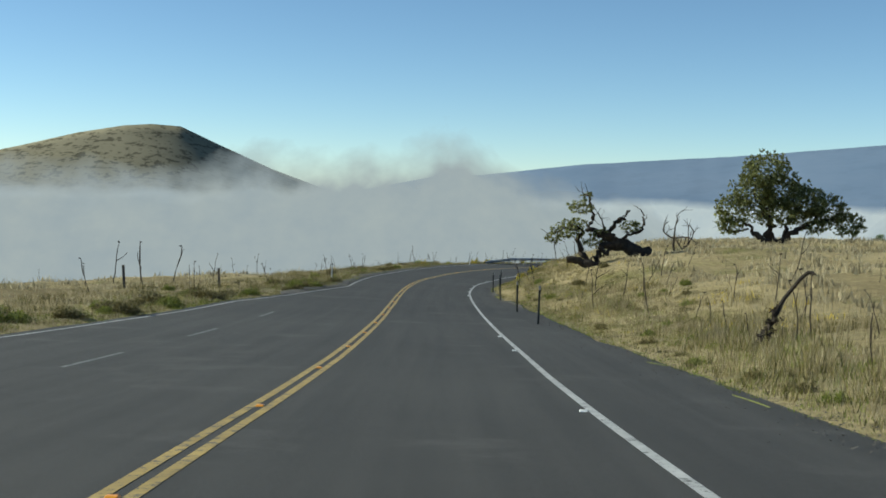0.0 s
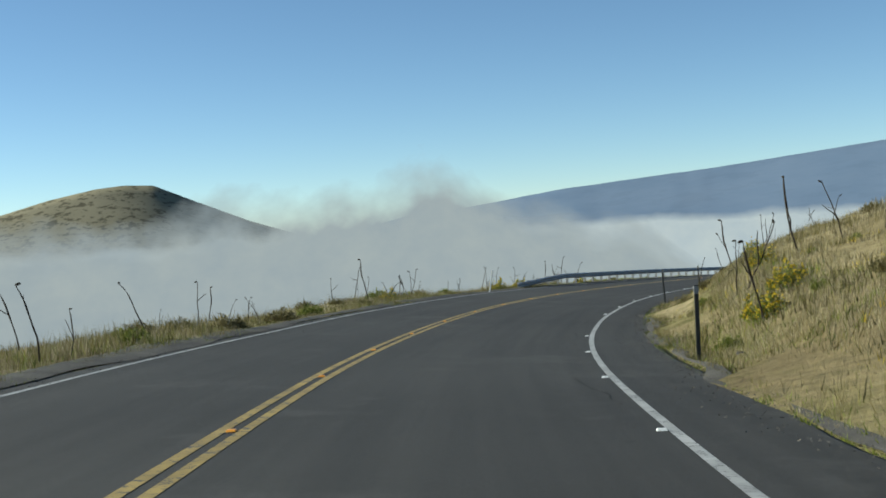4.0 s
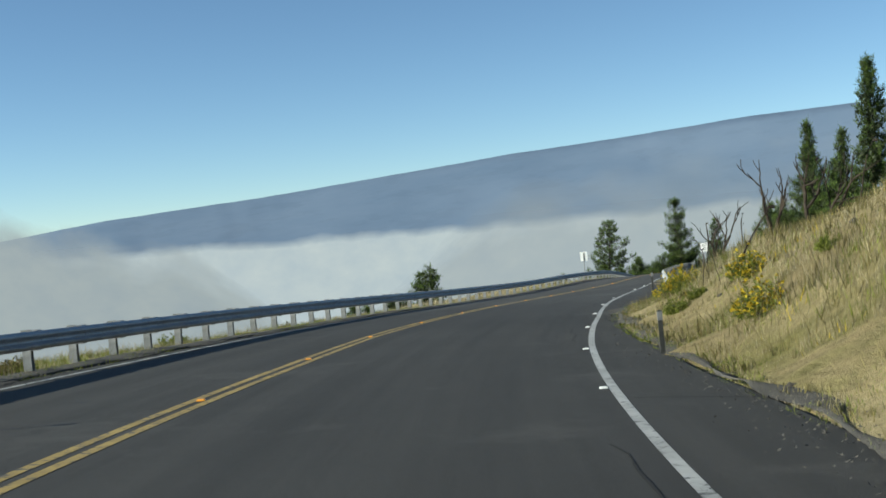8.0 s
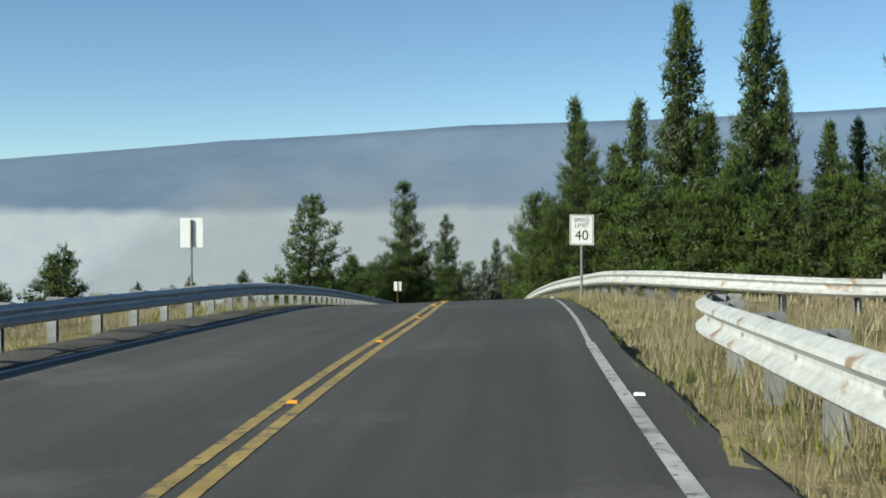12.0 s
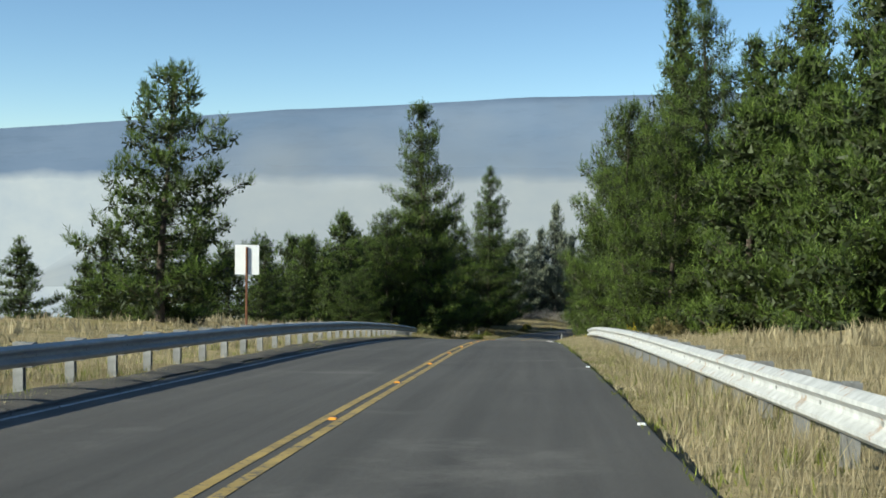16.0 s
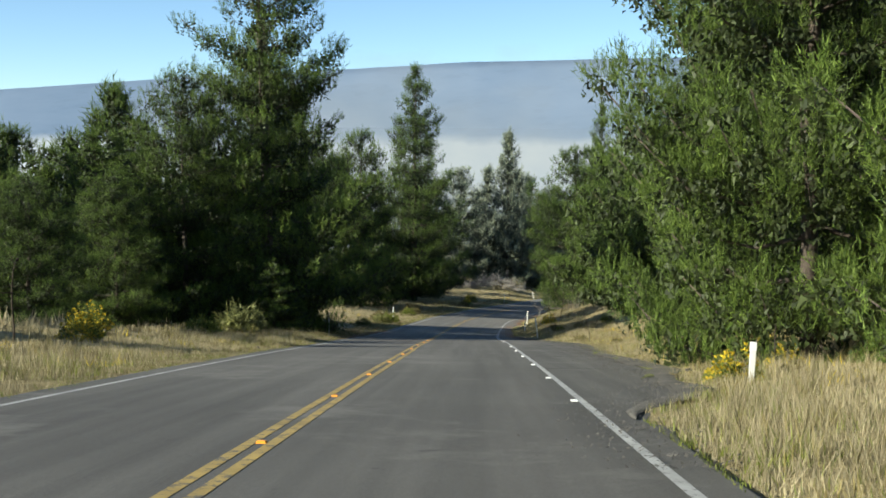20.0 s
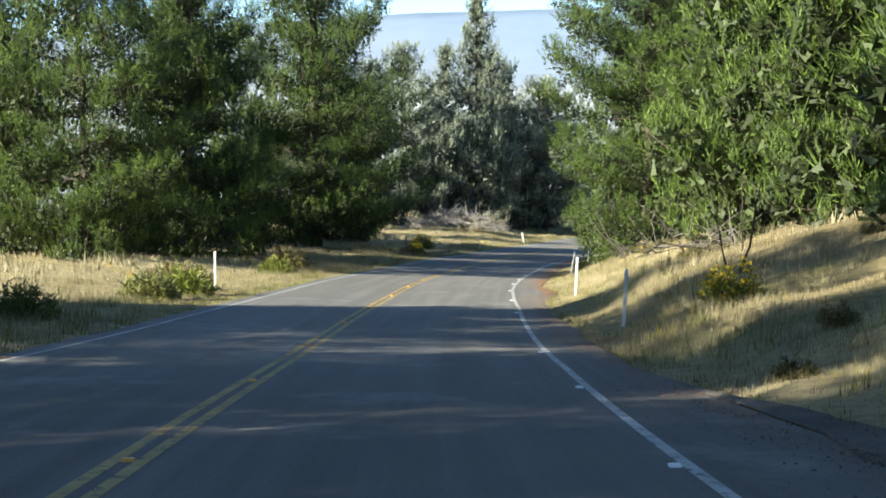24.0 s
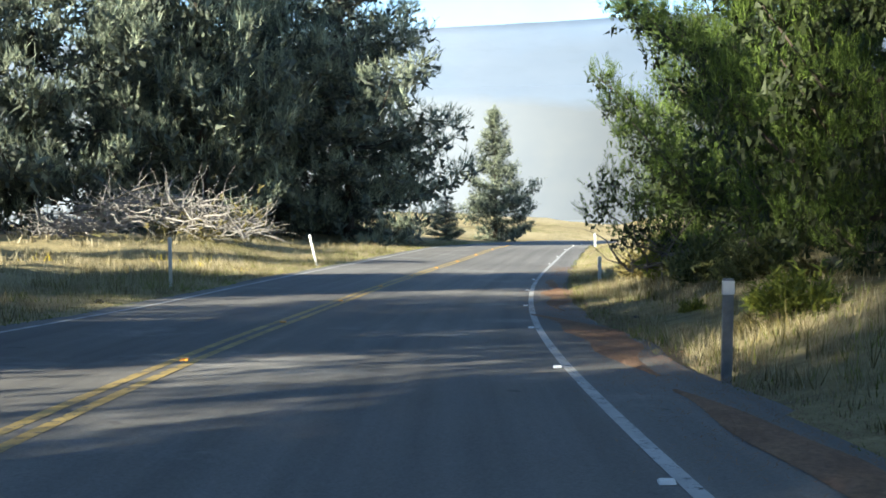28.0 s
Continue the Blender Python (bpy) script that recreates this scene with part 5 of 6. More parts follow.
BIG_TRUNKS = [([(0, -0.3), (-0.3, 1.2), (-0.8, 2.8), (-0.6, 4.6)], 0.42, 0.12), ([(0.2, -0.2), (1.4, 1.0), (3.0, 1.9), (4.6, 2.2)], 0.32, 0.08), ([(-0.2, -0.2), (-1.6, 0.9), (-2.8, 2.0)], 0.28, 0.08), ([(0.5, -0.2), (1.0, 1.6), (1.7, 3.2)], 0.28, 0.09)]
BIG_LIMBS = [([(-0.8, 2.6), (-1.8, 4.0), (-1.6, 5.4)], 0.12, 0.04), ([(3.0, 1.9), (3.6, 2.9), (5.4, 2.6)], 0.10, 0.03), ([(-2.0, 1.2), (-3.6, 0.9), (-4.4, 1.5)], 0.10, 0.03)]
BIG_LOBES = [(-0.9, 6.0, 1.9, 1.5), (-1.9, 4.2, 1.8, 1.4), (0.4, 4.3, 2.0, 1.5), (-3.4, 2.6, 1.5, 1.3), (2.2, 3.5, 1.9, 1.4), (0.2, 2.4, 2.2, 1.0), (4.2, 2.9, 1.5, 1.2), (5.8, 1.7, 1.3, 1.0), (-3.6, 1.3, 1.0, 0.6), (3.2, 1.5, 1.2, 0.6)]
broad_tree("wide gnarled evergreen tree with olive leaves on the grassy rise", 110, 28.6, lobed(31, BIG_TRUNKS, BIG_LIMBS, BIG_LOBES, 3600, 0.21), 0, (1.05, 1.05, 1.05))
HALF_TRUNKS = [([(0, -0.2), (-0.6, 0.7), (-0.85, 1.6), (-0.5, 2.0), (-1.2, 2.3)], 0.19, 0.08), ([(0, -0.2), (0.5, 0.85), (0.6, 1.6), (1.05, 2.2), (1.4, 2.8), (1.8, 2.95), (2.1, 3.4)], 0.21, 0.07), ([(3.2, 0.5), (2.0, 1.25), (1.3, 1.6), (0.5, 1.9), (-0.4, 2.1)], 0.36, 0.14)]
HALF_LIMBS = [([(-0.4, 2.1), (0.05, 2.8), (-0.2, 3.5), (-0.3, 4.1), (-0.7, 4.4)], 0.11, 0.03), ([(0.7, 2.0), (0.45, 2.8), (0.1, 3.4)], 0.06, 0.02), ([(0.5, 0.5), (1.4, 1.2), (2.1, 2.0), (2.9, 2.2), (2.9, 2.8), (2.75, 3.4)], 0.14, 0.04), ([(-0.8, 2.1), (-1.6, 2.2), (-2.4, 1.8)], 0.07, 0.02)]
HALF_LOBES = [(-1.5, 2.0, 1.0, 0.45), (-0.7, 3.5, 0.75, 0.40), (-1.0, 2.5, 0.8, 0.28), (-0.05, 1.4, 0.55, 0.35), (2.1, 2.4, 0.65, 0.35), (-2.3, 1.6, 0.45, 0.35), (-0.4, 4.2, 0.4, 0.25), (0.3, 1.9, 0.6, 0.3)]
broad_tree("half-dead twisted tree with few leaves over a fallen trunk", 80.5, 12.0, lobed(47, HALF_TRUNKS, HALF_LIMBS, HALF_LOBES, 540, 0.14), 0, (1.14, 1.14, 1.08))
bare = gnarled(52, [((-0.4, 0, 0.9), 1.0), ((0.7, 0.1, 0.6), 0.8)], 3.6, 3, 9, 0, 0.2, 0.6, 0.16)
broad_tree("small leafless twisted dead tree in the grass", 89.5, 18.8, bare, 0, (1.1, 1.1, 1.1))
stub = thing("dead_tree", "leaning dead trunk with curled dry leaves in the grass", "dead tree", m=at(25.9, 9.0))
part("trunk", tube_mesh("trunk", [([(0, 0, -0.15), (0.12, 0.05, 0.3), (0.36, 0.0, 0.75), (0.52, 0.06, 1.05), (0.85, 0.0, 1.5), (1.0, 0.02, 1.62), (1.1, 0.0, 1.6)], [0.085, 0.08, 0.06, 0.045, 0.04, 0.045, 0.055])], M["darkwood"], 8), stub)
rr = np.random.RandomState(58)
u = rr.rand(60, 1)
part("dead_leaves", mesh_from("dead_leaves", *tufts(rr, u * np.array([0.4, 0.0, 0.85]) + rr.randn(60, 3) * 0.05, rr.randn(60, 3) + (0, 0, -0.5), np.full(60, 0.13), 4, 0.4, 0.8), [M["darkwood"]]), stub, "curled dark dead leaves")
for s, d, k, w in ((182, 9.0, 61, 2.6), (186, 8.0, 63, 2.2), (178, 9.5, 64, 2.4)):
    dead = gnarled(k, [((0.3, 0, 1), 1.0), ((-0.5, 0.2, 1), 0.9)], w, 3, 9, 0, 0.2, 0.4, 0.12)
    broad_tree("bare dead shrub with upright forked stems on the bank", s, d, dead, k * 40)


def log(label, s, d, pts, rad, up=0.0):
    t = thing("fallen_trunk", label, "log", m=at(s, d))
    rr_ = np.random.RandomState(int(s))
    p = np.array(pts, float)
    u = np.linspace(0, 1, 12)
    k = np.linspace(0, 1, len(p))
    q = np.stack([np.interp(u, k, p[:, c]) for c in range(3)], 1) + rr_.randn(12, 3) * 0.04
    part("bole", tube_mesh("bole", [(q, np.interp(u, k, rad) * (1 + 0.08 * rr_.randn(12)))], M["darkwood"], 9), t)
    part("branch", tube_mesh("branch", [(crooked(rr_, q[6], (0.3, 0.3, 0.5), 0.9, 0.2, 6), np.linspace(0.09, 0.03, 6))], M["darkwood"], 6), t)
    return t


log("thick dark fallen trunk slumped on the grassy rise", 80.8, 13.9, [(2.1, 0.3, -0.6), (1.3, 0.2, 0.2), (0.2, 0, 0.85), (-1.1, -0.2, 0.8)], [0.48, 0.50, 0.38, 0.24])
log("sawn log end lying by the twisted tree", 79.8, 11.4, [(-1.0, 0, 0.62), (0.2, 0, 0.36), (1.2, 0, 0.2)], [0.24, 0.26, 0.22])
log("dark broken log lying across the far grass field", 300, 42.0, [(-2.2, 0, 1.2), (0, 0, 0.9), (0.8, 0, 0.2)], [0.12, 0.22, 0.3])


# ---- brush heaps of grey dead branches ----
def brush_heap(label, s, d, w, depth, h, count, seed, leaves=0, pale=False):
    rr_ = np.random.RandomState(seed)
    t = thing("brush_pile", label, "brush pile", "brush piles", at(s, d))
    lines = []
    for _ in range(count):
        x, y = rr_.uniform(-w / 2, w / 2), rr_.uniform(-depth / 2, depth / 2)
        top = h * max(0.15, 1 - (2 * x / w) ** 2) * rr_.uniform(0.2, 0.9)
        lines.append((crooked(rr_, (x, y, top * 0.6), (rr_.randn(), rr_.randn() * 0.6, rr_.rand() * 0.7), rr_.uniform(0.8, 2.4), 0.25, 6, -0.03), np.linspace(rr_.uniform(0.012, 0.045 if pale else 0.028), 0.005, 6)))
    tagged(part("brushwood", tube_mesh("brushwood", lines, M["bleached"] if pale else M["wood"], 4), t), kind="stuff")
    part("trunk", tube_mesh("trunk", [(crooked(rr_, (-w * 0.3, -depth * 0.4, h * 0.35), (1, 0, 0.12), w * 0.45, 0.08, 6), np.linspace(0.055, 0.02, 6))], M["wood"], 7), t)
    if leaves:
        p = np.stack([rr_.uniform(0, w * 0.5, leaves), rr_.randn(leaves) * depth * 0.3, np.abs(rr_.randn(leaves)) * h * 0.22], 1)
        v, f = tufts(rr_, p, np.tile([0, 0, 0.5], (leaves, 1)), np.full(leaves, 0.22), 7, 0.25, 1.0)
        part("dead_leaves", mesh_from("dead_leaves", v, f, [M["shrub"]]), t, "brown withered foliage")
    return t


brush_heap("big heap of grey dead branches and brown foliage on the verge", 567, -13.0, 9.5, 4.5, 3.4, 560, 5, 200, True)
brush_heap("grey dead branches heaped behind the grass", 405, -24.0, 12.0, 4.0, 1.7, 150, 6)
brush_heap("grey dead branches tangled on the bank top", 483, 10.0, 5.0, 2.5, 1.3, 70, 7)
brush_heap("grey dead twigs under the low pine branches", 545, 8.2, 4.0, 2.0, 1.3, 70, 9, 60)
brush_heap("grey dead branches under the pines", 470, 20.0, 6.0, 3.0, 1.2, 60, 10)

# ---- shrubs, flowers, rocks, grass ----
def shrub_meshes(seed, leaf, count, size, flowers=0):
    rr_ = np.random.RandomState(seed)
    a, r = rr_.rand(count) * 2 * np.pi, np.sqrt(rr_.rand(count)) * 0.5
    z = rr_.rand(count) * np.sqrt(np.maximum(0.02, 1 - (2 * r) ** 2)) * 0.75 * (0.8 + 0.3 * np.sin(3 * a + seed))
    p = np.stack([np.cos(a) * r, np.sin(a) * r, z], 1)
    w = p * 1.2 + (0, 0, 0.5)
    v, f = needles(rr_, p, w, np.full(count, size * 1.4), 6, 0.26, 0.8)
    foliage = mesh_from("foliage", v, f, [leaf])
    stems = tube_mesh("stems", [(crooked(rr_, (0, 0, -0.05), (math.cos(k), math.sin(k), 1.1), 0.6, 0.15, 5), np.linspace(0.015, 0.005, 5)) for k in range(7)], M["darkwood"], 4)
    bloom = None
    if flowers:
        k = rr_.randint(0, count, flowers)
        pf = p[k] * 1.12 + (0, 0, 0.10)
        v, f = tufts(rr_, pf, np.tile([0, 0, 0.6], (flowers, 1)), np.full(flowers, 0.06), 4, 0.7, 1.2)
        bloom = mesh_from("blossom", v, f, [M["flower"]])
    return foliage, stems, bloom


SHRUBS = {"dry": [shrub_meshes(k, M["shrub"], 240, 0.20) for k in (1, 2, 3)], "green": [shrub_meshes(k, M["greengrass"], 260, 0.17) for k in (4, 5, 6)],
          "flower": [shrub_meshes(k, M["greengrass"], 300, 0.11, 240) for k in (7, 8, 9)], "dark": [shrub_meshes(k, M["leaf"], 260, 0.20) for k in (10, 11)]}
SHRUB_WORD = {"dry": "low brown dry shrub in the roadside grass", "green": "low yellow-green shrub at the verge", "flower": "bushy shrub covered in small yellow flowers", "dark": "low dark green leafy shrub"}


def shrub(kind, s, d, size, k, tall=0.85):
    t = thing("shrub", SHRUB_WORD[kind], "shrub", "roadside shrubs", at(s, d, k * 77 % 360, sink=0.04) @ Matrix.Diagonal((size, size, size * tall, 1)))
    fo, st_, bl = SHRUBS[kind][k % len(SHRUBS[kind])]
    part("foliage", fo, t)
    part("stems", st_, t)
    if bl:
        part("blossom", bl, t, "small yellow blossoms")


rr = np.random.RandomState(77)
for k, (s, d, size) in enumerate(((168, 6.9, 0.9), (172, 7.3, 0.8), (180, 6.6, 0.9), (183, 6.4, 1.0), (185.5, 7.0, 0.8), (188.5, 6.6, 1.0), (192, 6.8, 0.9), (155, 9.5, 1.0), (393, 6.9, 1.0), (397.5, 9.0, 0.8), (384, 9.6, 1.2), (404, -9.0, 1.2), (408, -10.0, 1.3),
                                  (98, 7.6, 0.9), (100, 8.4, 0.8), (110, 9.2, 0.9), (134, 9.4, 1.1), (469, 8.4, 1.2), (540, -8.0, 1.3), (543, -9.0, 1.4), (537, -7.8, 1.1), (128, -6.6, 0.9), (150, -6.4, 1.0), (146, -6.5, 1.1), (162, -6.0, 0.9))):
    shrub("flower", s, d, size, k)
for k, (s, d, size) in enumerate(((23.5, 7.2, 0.40), (30.7, 7.5, 0.42), (34.1, 8.1, 0.45), (19.8, 7.4, 0.42), (27.6, 8.5, 0.40), (17.6, 7.5, 0.45), (37.8, 9.3, 0.40), (19.9, 7.9, 0.35), (15.8, 7.4, 0.4), (39, 7.4, 0.4), (48, 7.6, 0.45), (26.0, 7.4, 0.35), (29.0, 7.8, 0.3), (22, 8.3, 0.3))):
    shrub(("green", "dry")[k % 2], s, d, size, k, 0.7)
for k in range(90):          # bushy verge of the first straight
    s = rr.uniform(8, 78)
    shrub(("green", "dry")[k % 2], s, float(edge_l(s)) - 0.5 - abs(rr.randn()) * 1.5, rr.uniform(0.4, 1.0), k, 0.6)
for k in range(60):
    s = rr.uniform(20, 200)
    shrub(("dry", "green")[k % 2], s, float(edge_r(s)) + 0.7 + abs(rr.randn()) * 3.0, rr.uniform(0.25, 0.6), k, 0.8)
for k in range(34):
    s = rr.uniform(85, 190)
    shrub(("green", "dry")[k % 2], s, float(edge_l(s)) - 0.9 - abs(rr.randn()) * 1.6, rr.uniform(0.4, 0.9), k, 0.7)
for k, (s, d, size) in enumerate(((446, -8.2, 1.5), (449, -8.5, 1.8), (454, -8.0, 1.5), (478, -6.4, 1.4), (481, -6.2, 1.6), (484, -7.4, 1.5), (470, -7.0, 1.2), (497, -6.6, 1.4), (500, -6.8, 1.7), (428, -9.0, 2.0), (424, -10, 1.6), (440, -8.8, 1.7),
                                  (543, 7.8, 1.5), (547, 7.6, 1.7), (550, 7.2, 1.5), (540, 8.2, 1.3), (534, 7.6, 1.2), (362, 9.5, 1.6), (395, 13, 2.2), (372, 14, 1.8), (378, 14.5, 1.6), (539, -7.5, 1.2), (533, -6.5, 1.0), (529, -6.2, 1.1))):
    shrub(("dark", "green", "dry")[k % 3], s, d, size, k)
for k in range(30):
    s = rr.uniform(380, 540)
    shrub("dry" if k % 3 else "green", s, float(edge_r(s)) + 1.0 + abs(rr.randn()) * 3.0, rr.uniform(0.4, 0.9), k, 0.8)


def rock_mesh(seed):
    rr_ = np.random.RandomState(seed)
    bm = bmesh.new()
    bmesh.ops.create_icosphere(bm, subdivisions=2, radius=0.5)
    for v in bm.verts:
        v.co *= 0.75 + 0.5 * noise.noise(v.co * 2.3 + Vector((seed * 3.1, 0, 0))) + 0.12 * rr_.rand()
        v.co.z *= 0.7
    me = bpy.data.meshes.new("rock")
    bm.to_mesh(me)
    bm.free()
    me.materials.append(M["rock"])
    return me


ROCKS = [rock_mesh(k) for k in range(6)]
for k in range(70):
    s = rr.choice([rr.uniform(70, 195), rr.uniform(395, 545)])
    right = rr.rand() < 0.8
    d = float(edge_r(s)) + 0.3 + abs(rr.randn()) * 1.4 if right else float(edge_l(s)) - 0.4 - abs(rr.randn()) * 0.7
    ob = tagged(new("rock", ROCKS[k % 6]), "small rough grey-brown lava stone on the verge", "rock", "verge stones")
    ob.matrix_basis = at(s, d, k * 51 % 360, rr.uniform(0.08, 0.28))
for s, d, size in ((163, 12.5, 1.3), (166, 11.0, 1.0), (176, 13, 1.2), (171, 11.5, 0.8), (160, 10.5, 0.7), (146, 10.5, 0.8)):
    ob = tagged(new("rock", ROCKS[int(s) % 6]), "large dark lava boulder half buried in the bank", "rock", "bank boulders")
    ob.matrix_basis = at(s, d, s * 31, size, sink=0.1)


def blanket(name, label, cat, mat, s_range, side, out_range, count, height, width, seed, power=1.0, clump=0.0, per=1):
    """Upright grass blades scattered over a strip beside the road, in loose tussocks."""
    rr_ = np.random.RandomState(seed)
    s = rr_.uniform(s_range[0], s_range[1], count)
    o = out_range[0] + (out_range[1] - out_range[0]) * rr_.rand(count) ** power
    if clump:
        s0, o0 = s[:: 14].repeat(14)[:count], o[:: 14].repeat(14)[:count]
        s, o = s0 + rr_.randn(count) * clump, np.maximum(o0 + rr_.randn(count) * clump, out_range[0])
    d = edge_r(s) + o if side > 0 else edge_l(s) - o
    x, y, _ = on_road(s, d)
    z = ground_z(x, y) - 0.03
    patchy = 0.55 + 0.9 * (0.5 + 0.5 * np.sin(s * 0.31 + 2 * np.sin(o * 0.7 + s * 0.07))) * rr_.rand(count)
    h = height * patchy * (0.6 + 0.5 * rr_.rand(count)) * np.clip(0.35 + o / 1.6, 0, 1)
    a = rr_.rand(count) * 2 * np.pi
    lx, ly = rr_.randn(count) * 0.28 * h, rr_.randn(count) * 0.28 * h
    w = width * (0.6 + 0.8 * rr_.rand(count))
    cx, sx = np.cos(a) * w / 2, np.sin(a) * w / 2
    v = np.stack([np.stack([x - cx, y - sx, z], 1), np.stack([x + cx, y + sx, z], 1), np.stack([x + lx, y + ly, z + h], 1)], 1).reshape(-1, 3)
    f = np.arange(count * 3).reshape(-1, 3)
    ob = new(name, mesh_from(name, v, f, [mat]))
    return tagged(ob, label, cat, kind="stuff")


G = ("dry_grass", "dry straw-coloured grass along the verge", "grass")
# (stretch along the road, side, near count, middle count, far count, farthest, height)
for k, (a, b, side, n0, n1, n2, far, tall) in enumerate(((-10, 210, 1, 110000, 50000, 22000, 36, 0.42), (205, 385, 1, 110000, 60000, 32000, 48, 0.60), (372, 590, 1, 110000, 50000, 10000, 25, 0.50),
                                                         (-10, 150, -1, 60000, 34000, 14000, 45, 0.38), (145, 380, -1, 40000, 30000, 16000, 50, 0.50), (372, 600, -1, 100000, 50000, 10000, 26, 0.48))):
    near0 = 0.15 if side < 0 and 140 < a < 200 else 0.05
    blanket(*G, M["straw"], (a, b), side, (near0, 3.2), n0, tall * 0.62, 0.010, 3 * k + 1, 1.0, 0.09)
    blanket(*G, M["straw"], (a, b), side, (2.0, 10), n1, tall * 0.75, 0.017, 3 * k + 2, 1.2, 0.16)
    blanket(*G, M["straw"], (a, b), side, (8, far), n2, tall * 1.1, 0.09, 3 * k + 3, 1.2, 0.3)
GG = ("green_grass", "low yellow-green grass creeping over the pavement edge", "grass")
for k, (a, b, side, n) in enumerate(((-10, 205, 1, 54000), (-10, 200, -1, 40000), (370, 590, 1, 26000), (205, 384, 1, 24000), (150, 372, -1, 20000), (370, 600, -1, 26000))):
    blanket(*GG, M["greengrass"], (a, b), side, (-0.08, 3.5), n, 0.26, 0.016, 40 + k, 1.7, 0.16)
W = ("roadside_weeds", "brown and olive weeds crowding the pavement edge", "weeds")
for k, (a, b, side, n) in enumerate(((-10, 205, 1, 64000), (-10, 155, -1, 44000), (372, 560, 1, 16000), (372, 590, -1, 20000))):
    blanket(*W, M["shrub"], (a, b), side, (0.2, 6.5), n, 0.45, 0.016, 60 + k, 1.3, 0.13)
Y = ("yellow_flowers", "small yellow wild flowers among the grass", "wildflowers")
blanket(*Y, M["flower"], (30, 200), 1, (1, 8), 2200, 0.30, 0.026, 17, 1.3, 0.25)
blanket(*Y, M["flower"], (370, 480), 1, (1, 9), 1200, 0.30, 0.026, 18, 1.3, 0.25)
blanket(*Y, M["flower"], (375, 560), -1, (1, 9), 1400, 0.30, 0.026, 19, 1.3, 0.25)


# ---- loose strips at the pavement edge: gravel, fallen needles ----
def verge_strip(name, label, s0, s1, side, inner, outer, mat, up, seed):
    rr_ = np.random.RandomState(seed)
    s = np.arange(s0, s1, 0.6)
    e = edge_r(s) if side > 0 else edge_l(s)
    a = e + side * (inner + smooth(rr_.randn(len(s)), 7) * 0.35)
    b = e + side * (outer + smooth(rr_.randn(len(s)), 7) * 0.35)
    fade = np.clip(np.minimum(s - s0, s1 - s) / 4.0, 0.02, 1)
    b = a + (b - a) * fade
    rows = []
    for k in range(5):
        d = a + (b - a) * k / 4
        x, y, zr = on_road(s, d)
        zg = ground_z(x, y)
        on = (d < edge_r(s) + 0.12) & (d > edge_l(s) - 0.12)
        z = np.where(on, np.maximum(zr, zg), zg)
        rows.append(np.stack([x, y, z + up * (1 if 0 < k < 4 else 0.25)], 1))
    v = np.concatenate(rows)
    ob = new(name, mesh_from(name, v, grid_faces(5, len(s)), [mat], smooth_shade=True))
    return tagged(ob, label, "verge", kind="structure")


verge_strip("pavement_gravel", "dark crumbled gravel along the pavement edge", 60, 205, 1, -0.05, 0.3, M["dirt"], 0.018, 1)
verge_strip("pavement_gravel", "dark crumbled gravel along the pavement edge", 60, 372, -1, -0.1, 0.9, M["dirt"], 0.035, 2)
verge_strip("pavement_gravel", "grey gravel between road and guard rail", 205, 222, 1, -0.1, 0.3, M["dirt"], 0.035, 3)
verge_strip("pavement_gravel", "grey gravel and sand on the shoulder", 385, 460, 1, -0.2, 0.5, M["dirt"], 0.03, 4)
M["moss"] = surface("moss_on_asphalt", [(0.35, (0.09, 0.10, 0.035)), (0.65, (0.19, 0.205, 0.055))], 1.5, 0.95, fine=0.6, fine_scale=22, bump_strength=0.8)
for s0, s1, a, b in ((15.4, 17.6, -0.2, 0.15), (20.3, 21.8, -0.15, 0.1), (23.2, 24.8, -0.2, 0.1), (27, 28.4, -0.2, 0.1), (395, 401, -0.1, 0.5), (404, 408, -0.2, 0.5), (411, 416, -0.15, 0.4), (420, 425, -0.1, 0.4), (429, 436, -0.1, 0.4)):
    verge_strip("pavement_moss", "green moss creeping over the paved shoulder", s0, s1, 1, a, b, M["moss"], 0.02, int(s0))
verge_strip("needle_litter", "rust-red fallen pine needles along the far edge", 440, 462, -1, 0.0, 0.35, M["litter"], 0.025, 7)


def scattered(name, label, cat, mat, s0, s1, side, mid, width, count, size, thin, seed):
    """Loose bits lying flat about the pavement edge, thick in places and thinning out."""
    rr_ = np.random.RandomState(seed)
    s = rr_.uniform(s0, s1, count)
    o = mid + rr_.randn(count) * width * (0.5 + 0.8 * np.abs(np.sin(s * 0.23 + np.sin(s * 0.9))))
    d = edge_r(s) + o if side > 0 else edge_l(s) - o
    x, y, zr = on_road(s, d)
    on = (d < edge_r(s) + 0.12) & (d > edge_l(s) - 0.12)
    z = np.where(on, zr, ground_z(x, y)) + 0.012 + rr_.rand(count) * 0.02
    a = rr_.rand(count) * 2 * np.pi
    ln = size * (0.5 + rr_.rand(count))
    w = ln * thin
    c, q = np.cos(a), np.sin(a)
    v = np.stack([np.stack([x - q * w, y + c * w, z], 1), np.stack([x + q * w, y - c * w, z], 1), np.stack([x + c * ln, y + q * ln, z + rr_.rand(count) * 0.02], 1)], 1).reshape(-1, 3)
    ob = new(name, mesh_from(name, v, np.arange(count * 3).reshape(-1, 3), [mat]))
    return tagged(ob, label, cat, kind="stuff")


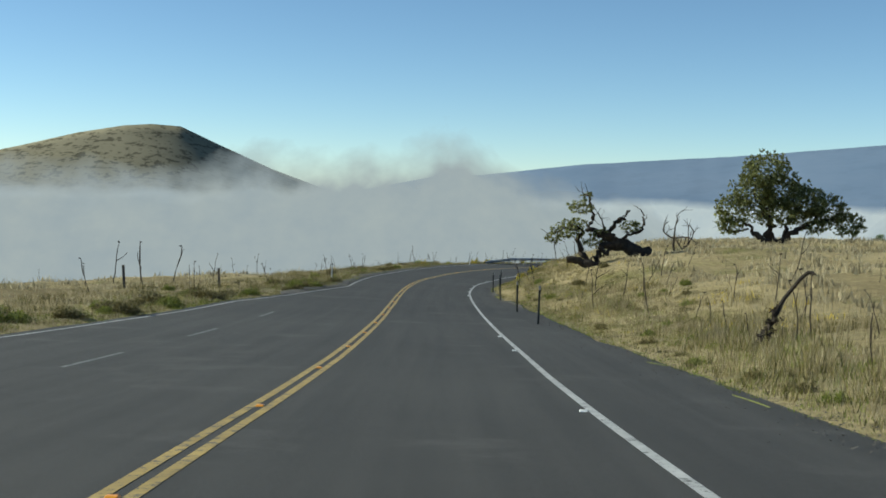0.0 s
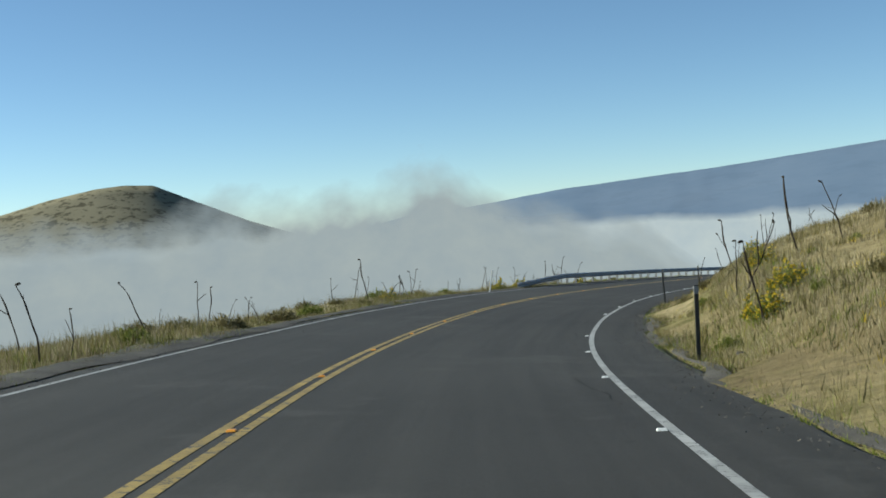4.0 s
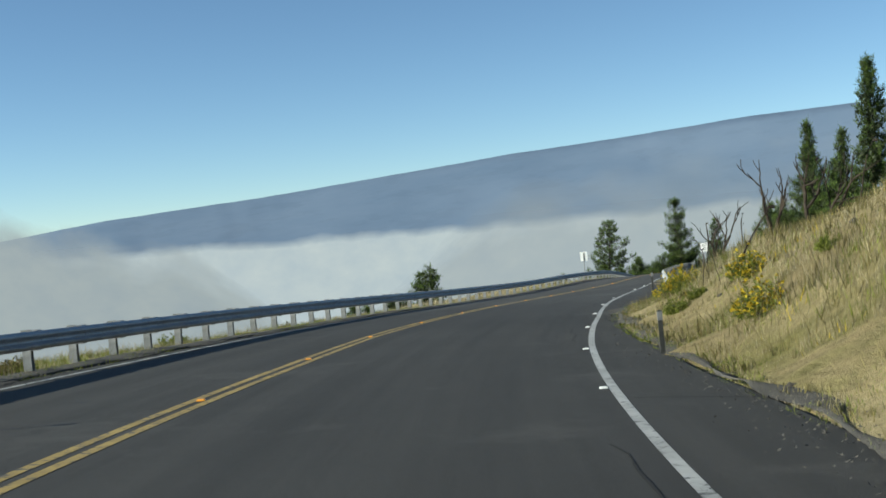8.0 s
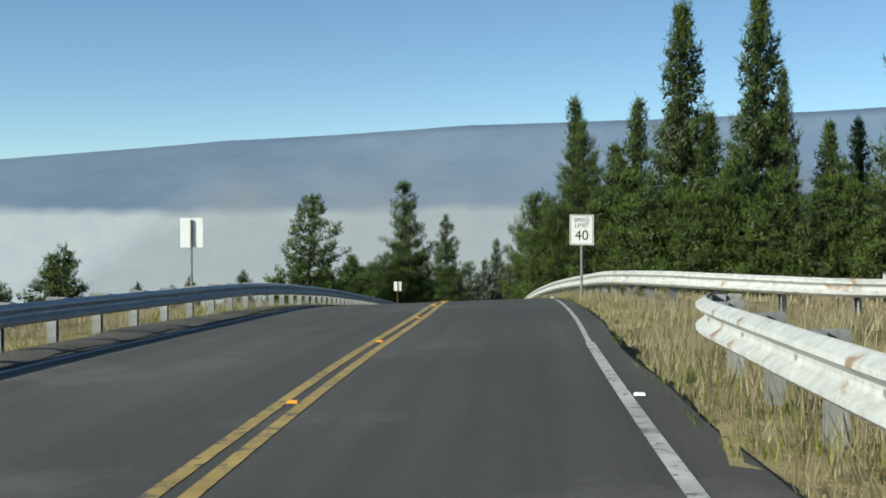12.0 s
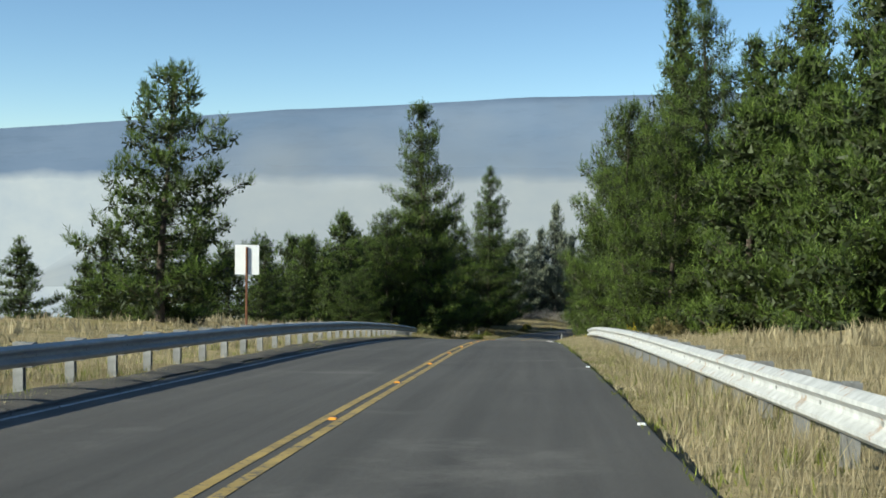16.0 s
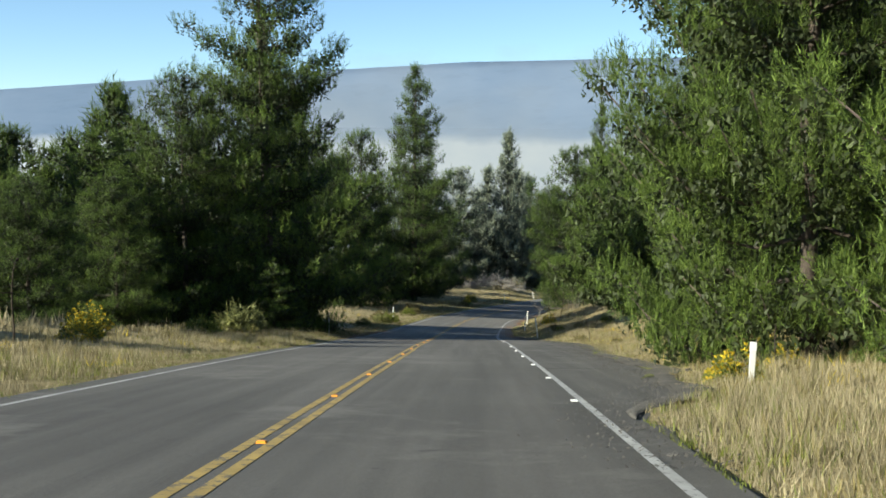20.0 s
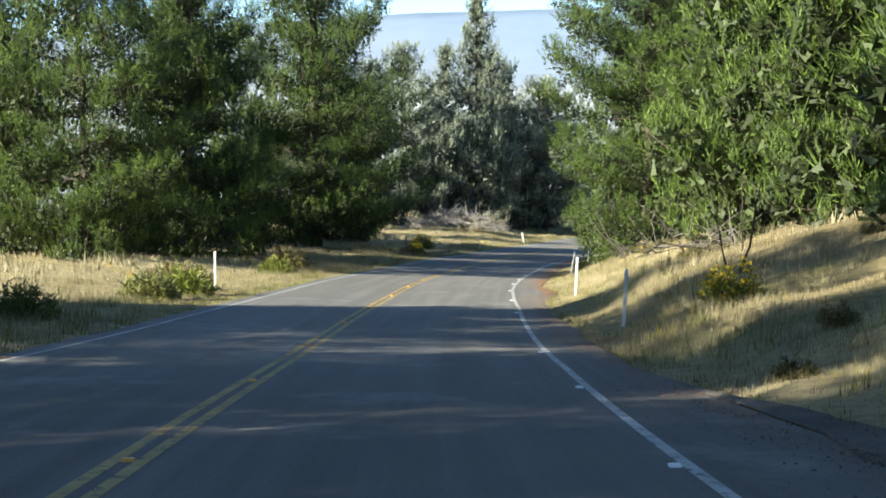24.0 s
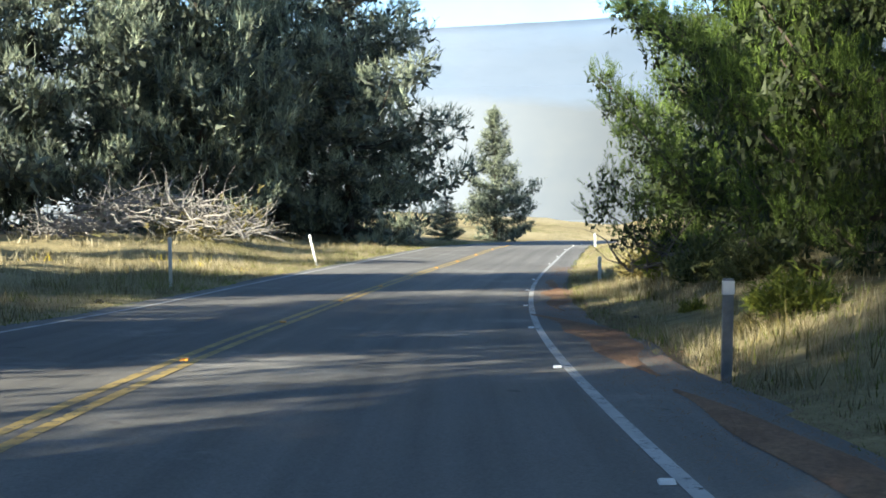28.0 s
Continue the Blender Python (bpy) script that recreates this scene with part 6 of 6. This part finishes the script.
for s0, s1, a, b in ((488, 497, -0.4, 0.05), (498, 508, -0.35, 0.05), (509, 519, -0.45, 0.1), (520, 528, -0.6, 0.1), (529, 540, -0.7, 0.1), (541, 556, -0.5, 0.1)):
    verge_strip("needle_litter", "rust-red fallen pine needles on the shoulder", s0, s1, 1, a, b, M["litter"], 0.02, int(s0))
L = ("loose_needles", "loose rust-red pine needles scattered on the shoulder", "pine needles")
scattered(*L, M["litter"], 450, 506, 1, -0.25, 0.35, 34000, 0.05, 0.06, 60)
scattered(*L, M["litter"], 508, 566, 1, -0.3, 0.42, 40000, 0.05, 0.06, 61)
scattered(*L, M["litter"], 432, 474, -1, 0.2, 0.4, 8000, 0.07, 0.06, 62)
B = ("loose_gravel", "loose grey grit crumbling off the pavement edge", "gravel")
scattered(*B, M["dirt"], 0, 206, 1, -0.05, 0.35, 16000, 0.028, 0.5, 63)
scattered(*B, M["dirt"], 56, 372, -1, -0.05, 0.3, 16000, 0.028, 0.5, 64)
scattered(*B, M["dirt"], 380, 460, 1, -0.3, 0.45, 10000, 0.028, 0.5, 65)


# ---- cracks in the asphalt, along the edge line and across the shoulder ----
def crack(s0, d0, s1, d1, seed, wide=0.012):
    rr_ = np.random.RandomState(seed)
    n = max(6, int(math.hypot(s1 - s0, d1 - d0) / 0.25))
    s = np.linspace(s0, s1, n) + smooth(rr_.randn(n + 8), 5)[4:-4][:n] * 0.05
    d = np.linspace(d0, d1, n) + smooth(rr_.randn(n + 8), 5)[4:-4][:n] * 0.10
    x, y, z = on_road(s, d, 0.005)
    p = np.stack([x, y, z], 1)
    t = np.gradient(p, axis=0)
    t /= np.linalg.norm(t, axis=1, keepdims=True)
    side = np.stack([t[:, 1], -t[:, 0], 0 * x], 1) * (wide * (0.3 + rr_.rand(n)))[:, None]
    v = np.concatenate([p - side, p + side])
    i = np.arange(n - 1)
    ob = new("road_crack", mesh_from("road_crack", v, np.stack([i, i + n, i + n + 1, i + 1], 1), [M["tar"]]))
    return tagged(ob, "dark ragged crack in the worn asphalt", "crack", kind="structure")


M["tar"] = surface("crack_shadow_and_tar", [(0.3, (0.012, 0.012, 0.012)), (0.7, (0.028, 0.027, 0.026))], 6.0, 0.9, fine=0.3)
for k in range(16):
    s = 62 + k * 8.3
    r = float(table(s, R_LINE))
    crack(s, r + 0.15, s + rr.uniform(-0.3, 0.3), float(edge_r(s)) + 0.1, 300 + k)
    if k % 2:
        crack(s + 1.0, r - 0.30, s + rr.uniform(3, 6), r - rr.uniform(0.15, 0.5), 330 + k, 0.012)
for k, s in enumerate((150, 168, 178, 181, 399, 408, 416, 425, 520, 531)):
    crack(s, float(table(s, R_LINE)) + 0.1, s + 0.5, float(edge_r(s)), 360 + k)
for k, s in enumerate((212, 247, 289, 352)):
    crack(s, -3.2, s + 0.4, 3.0, 380 + k, 0.008)
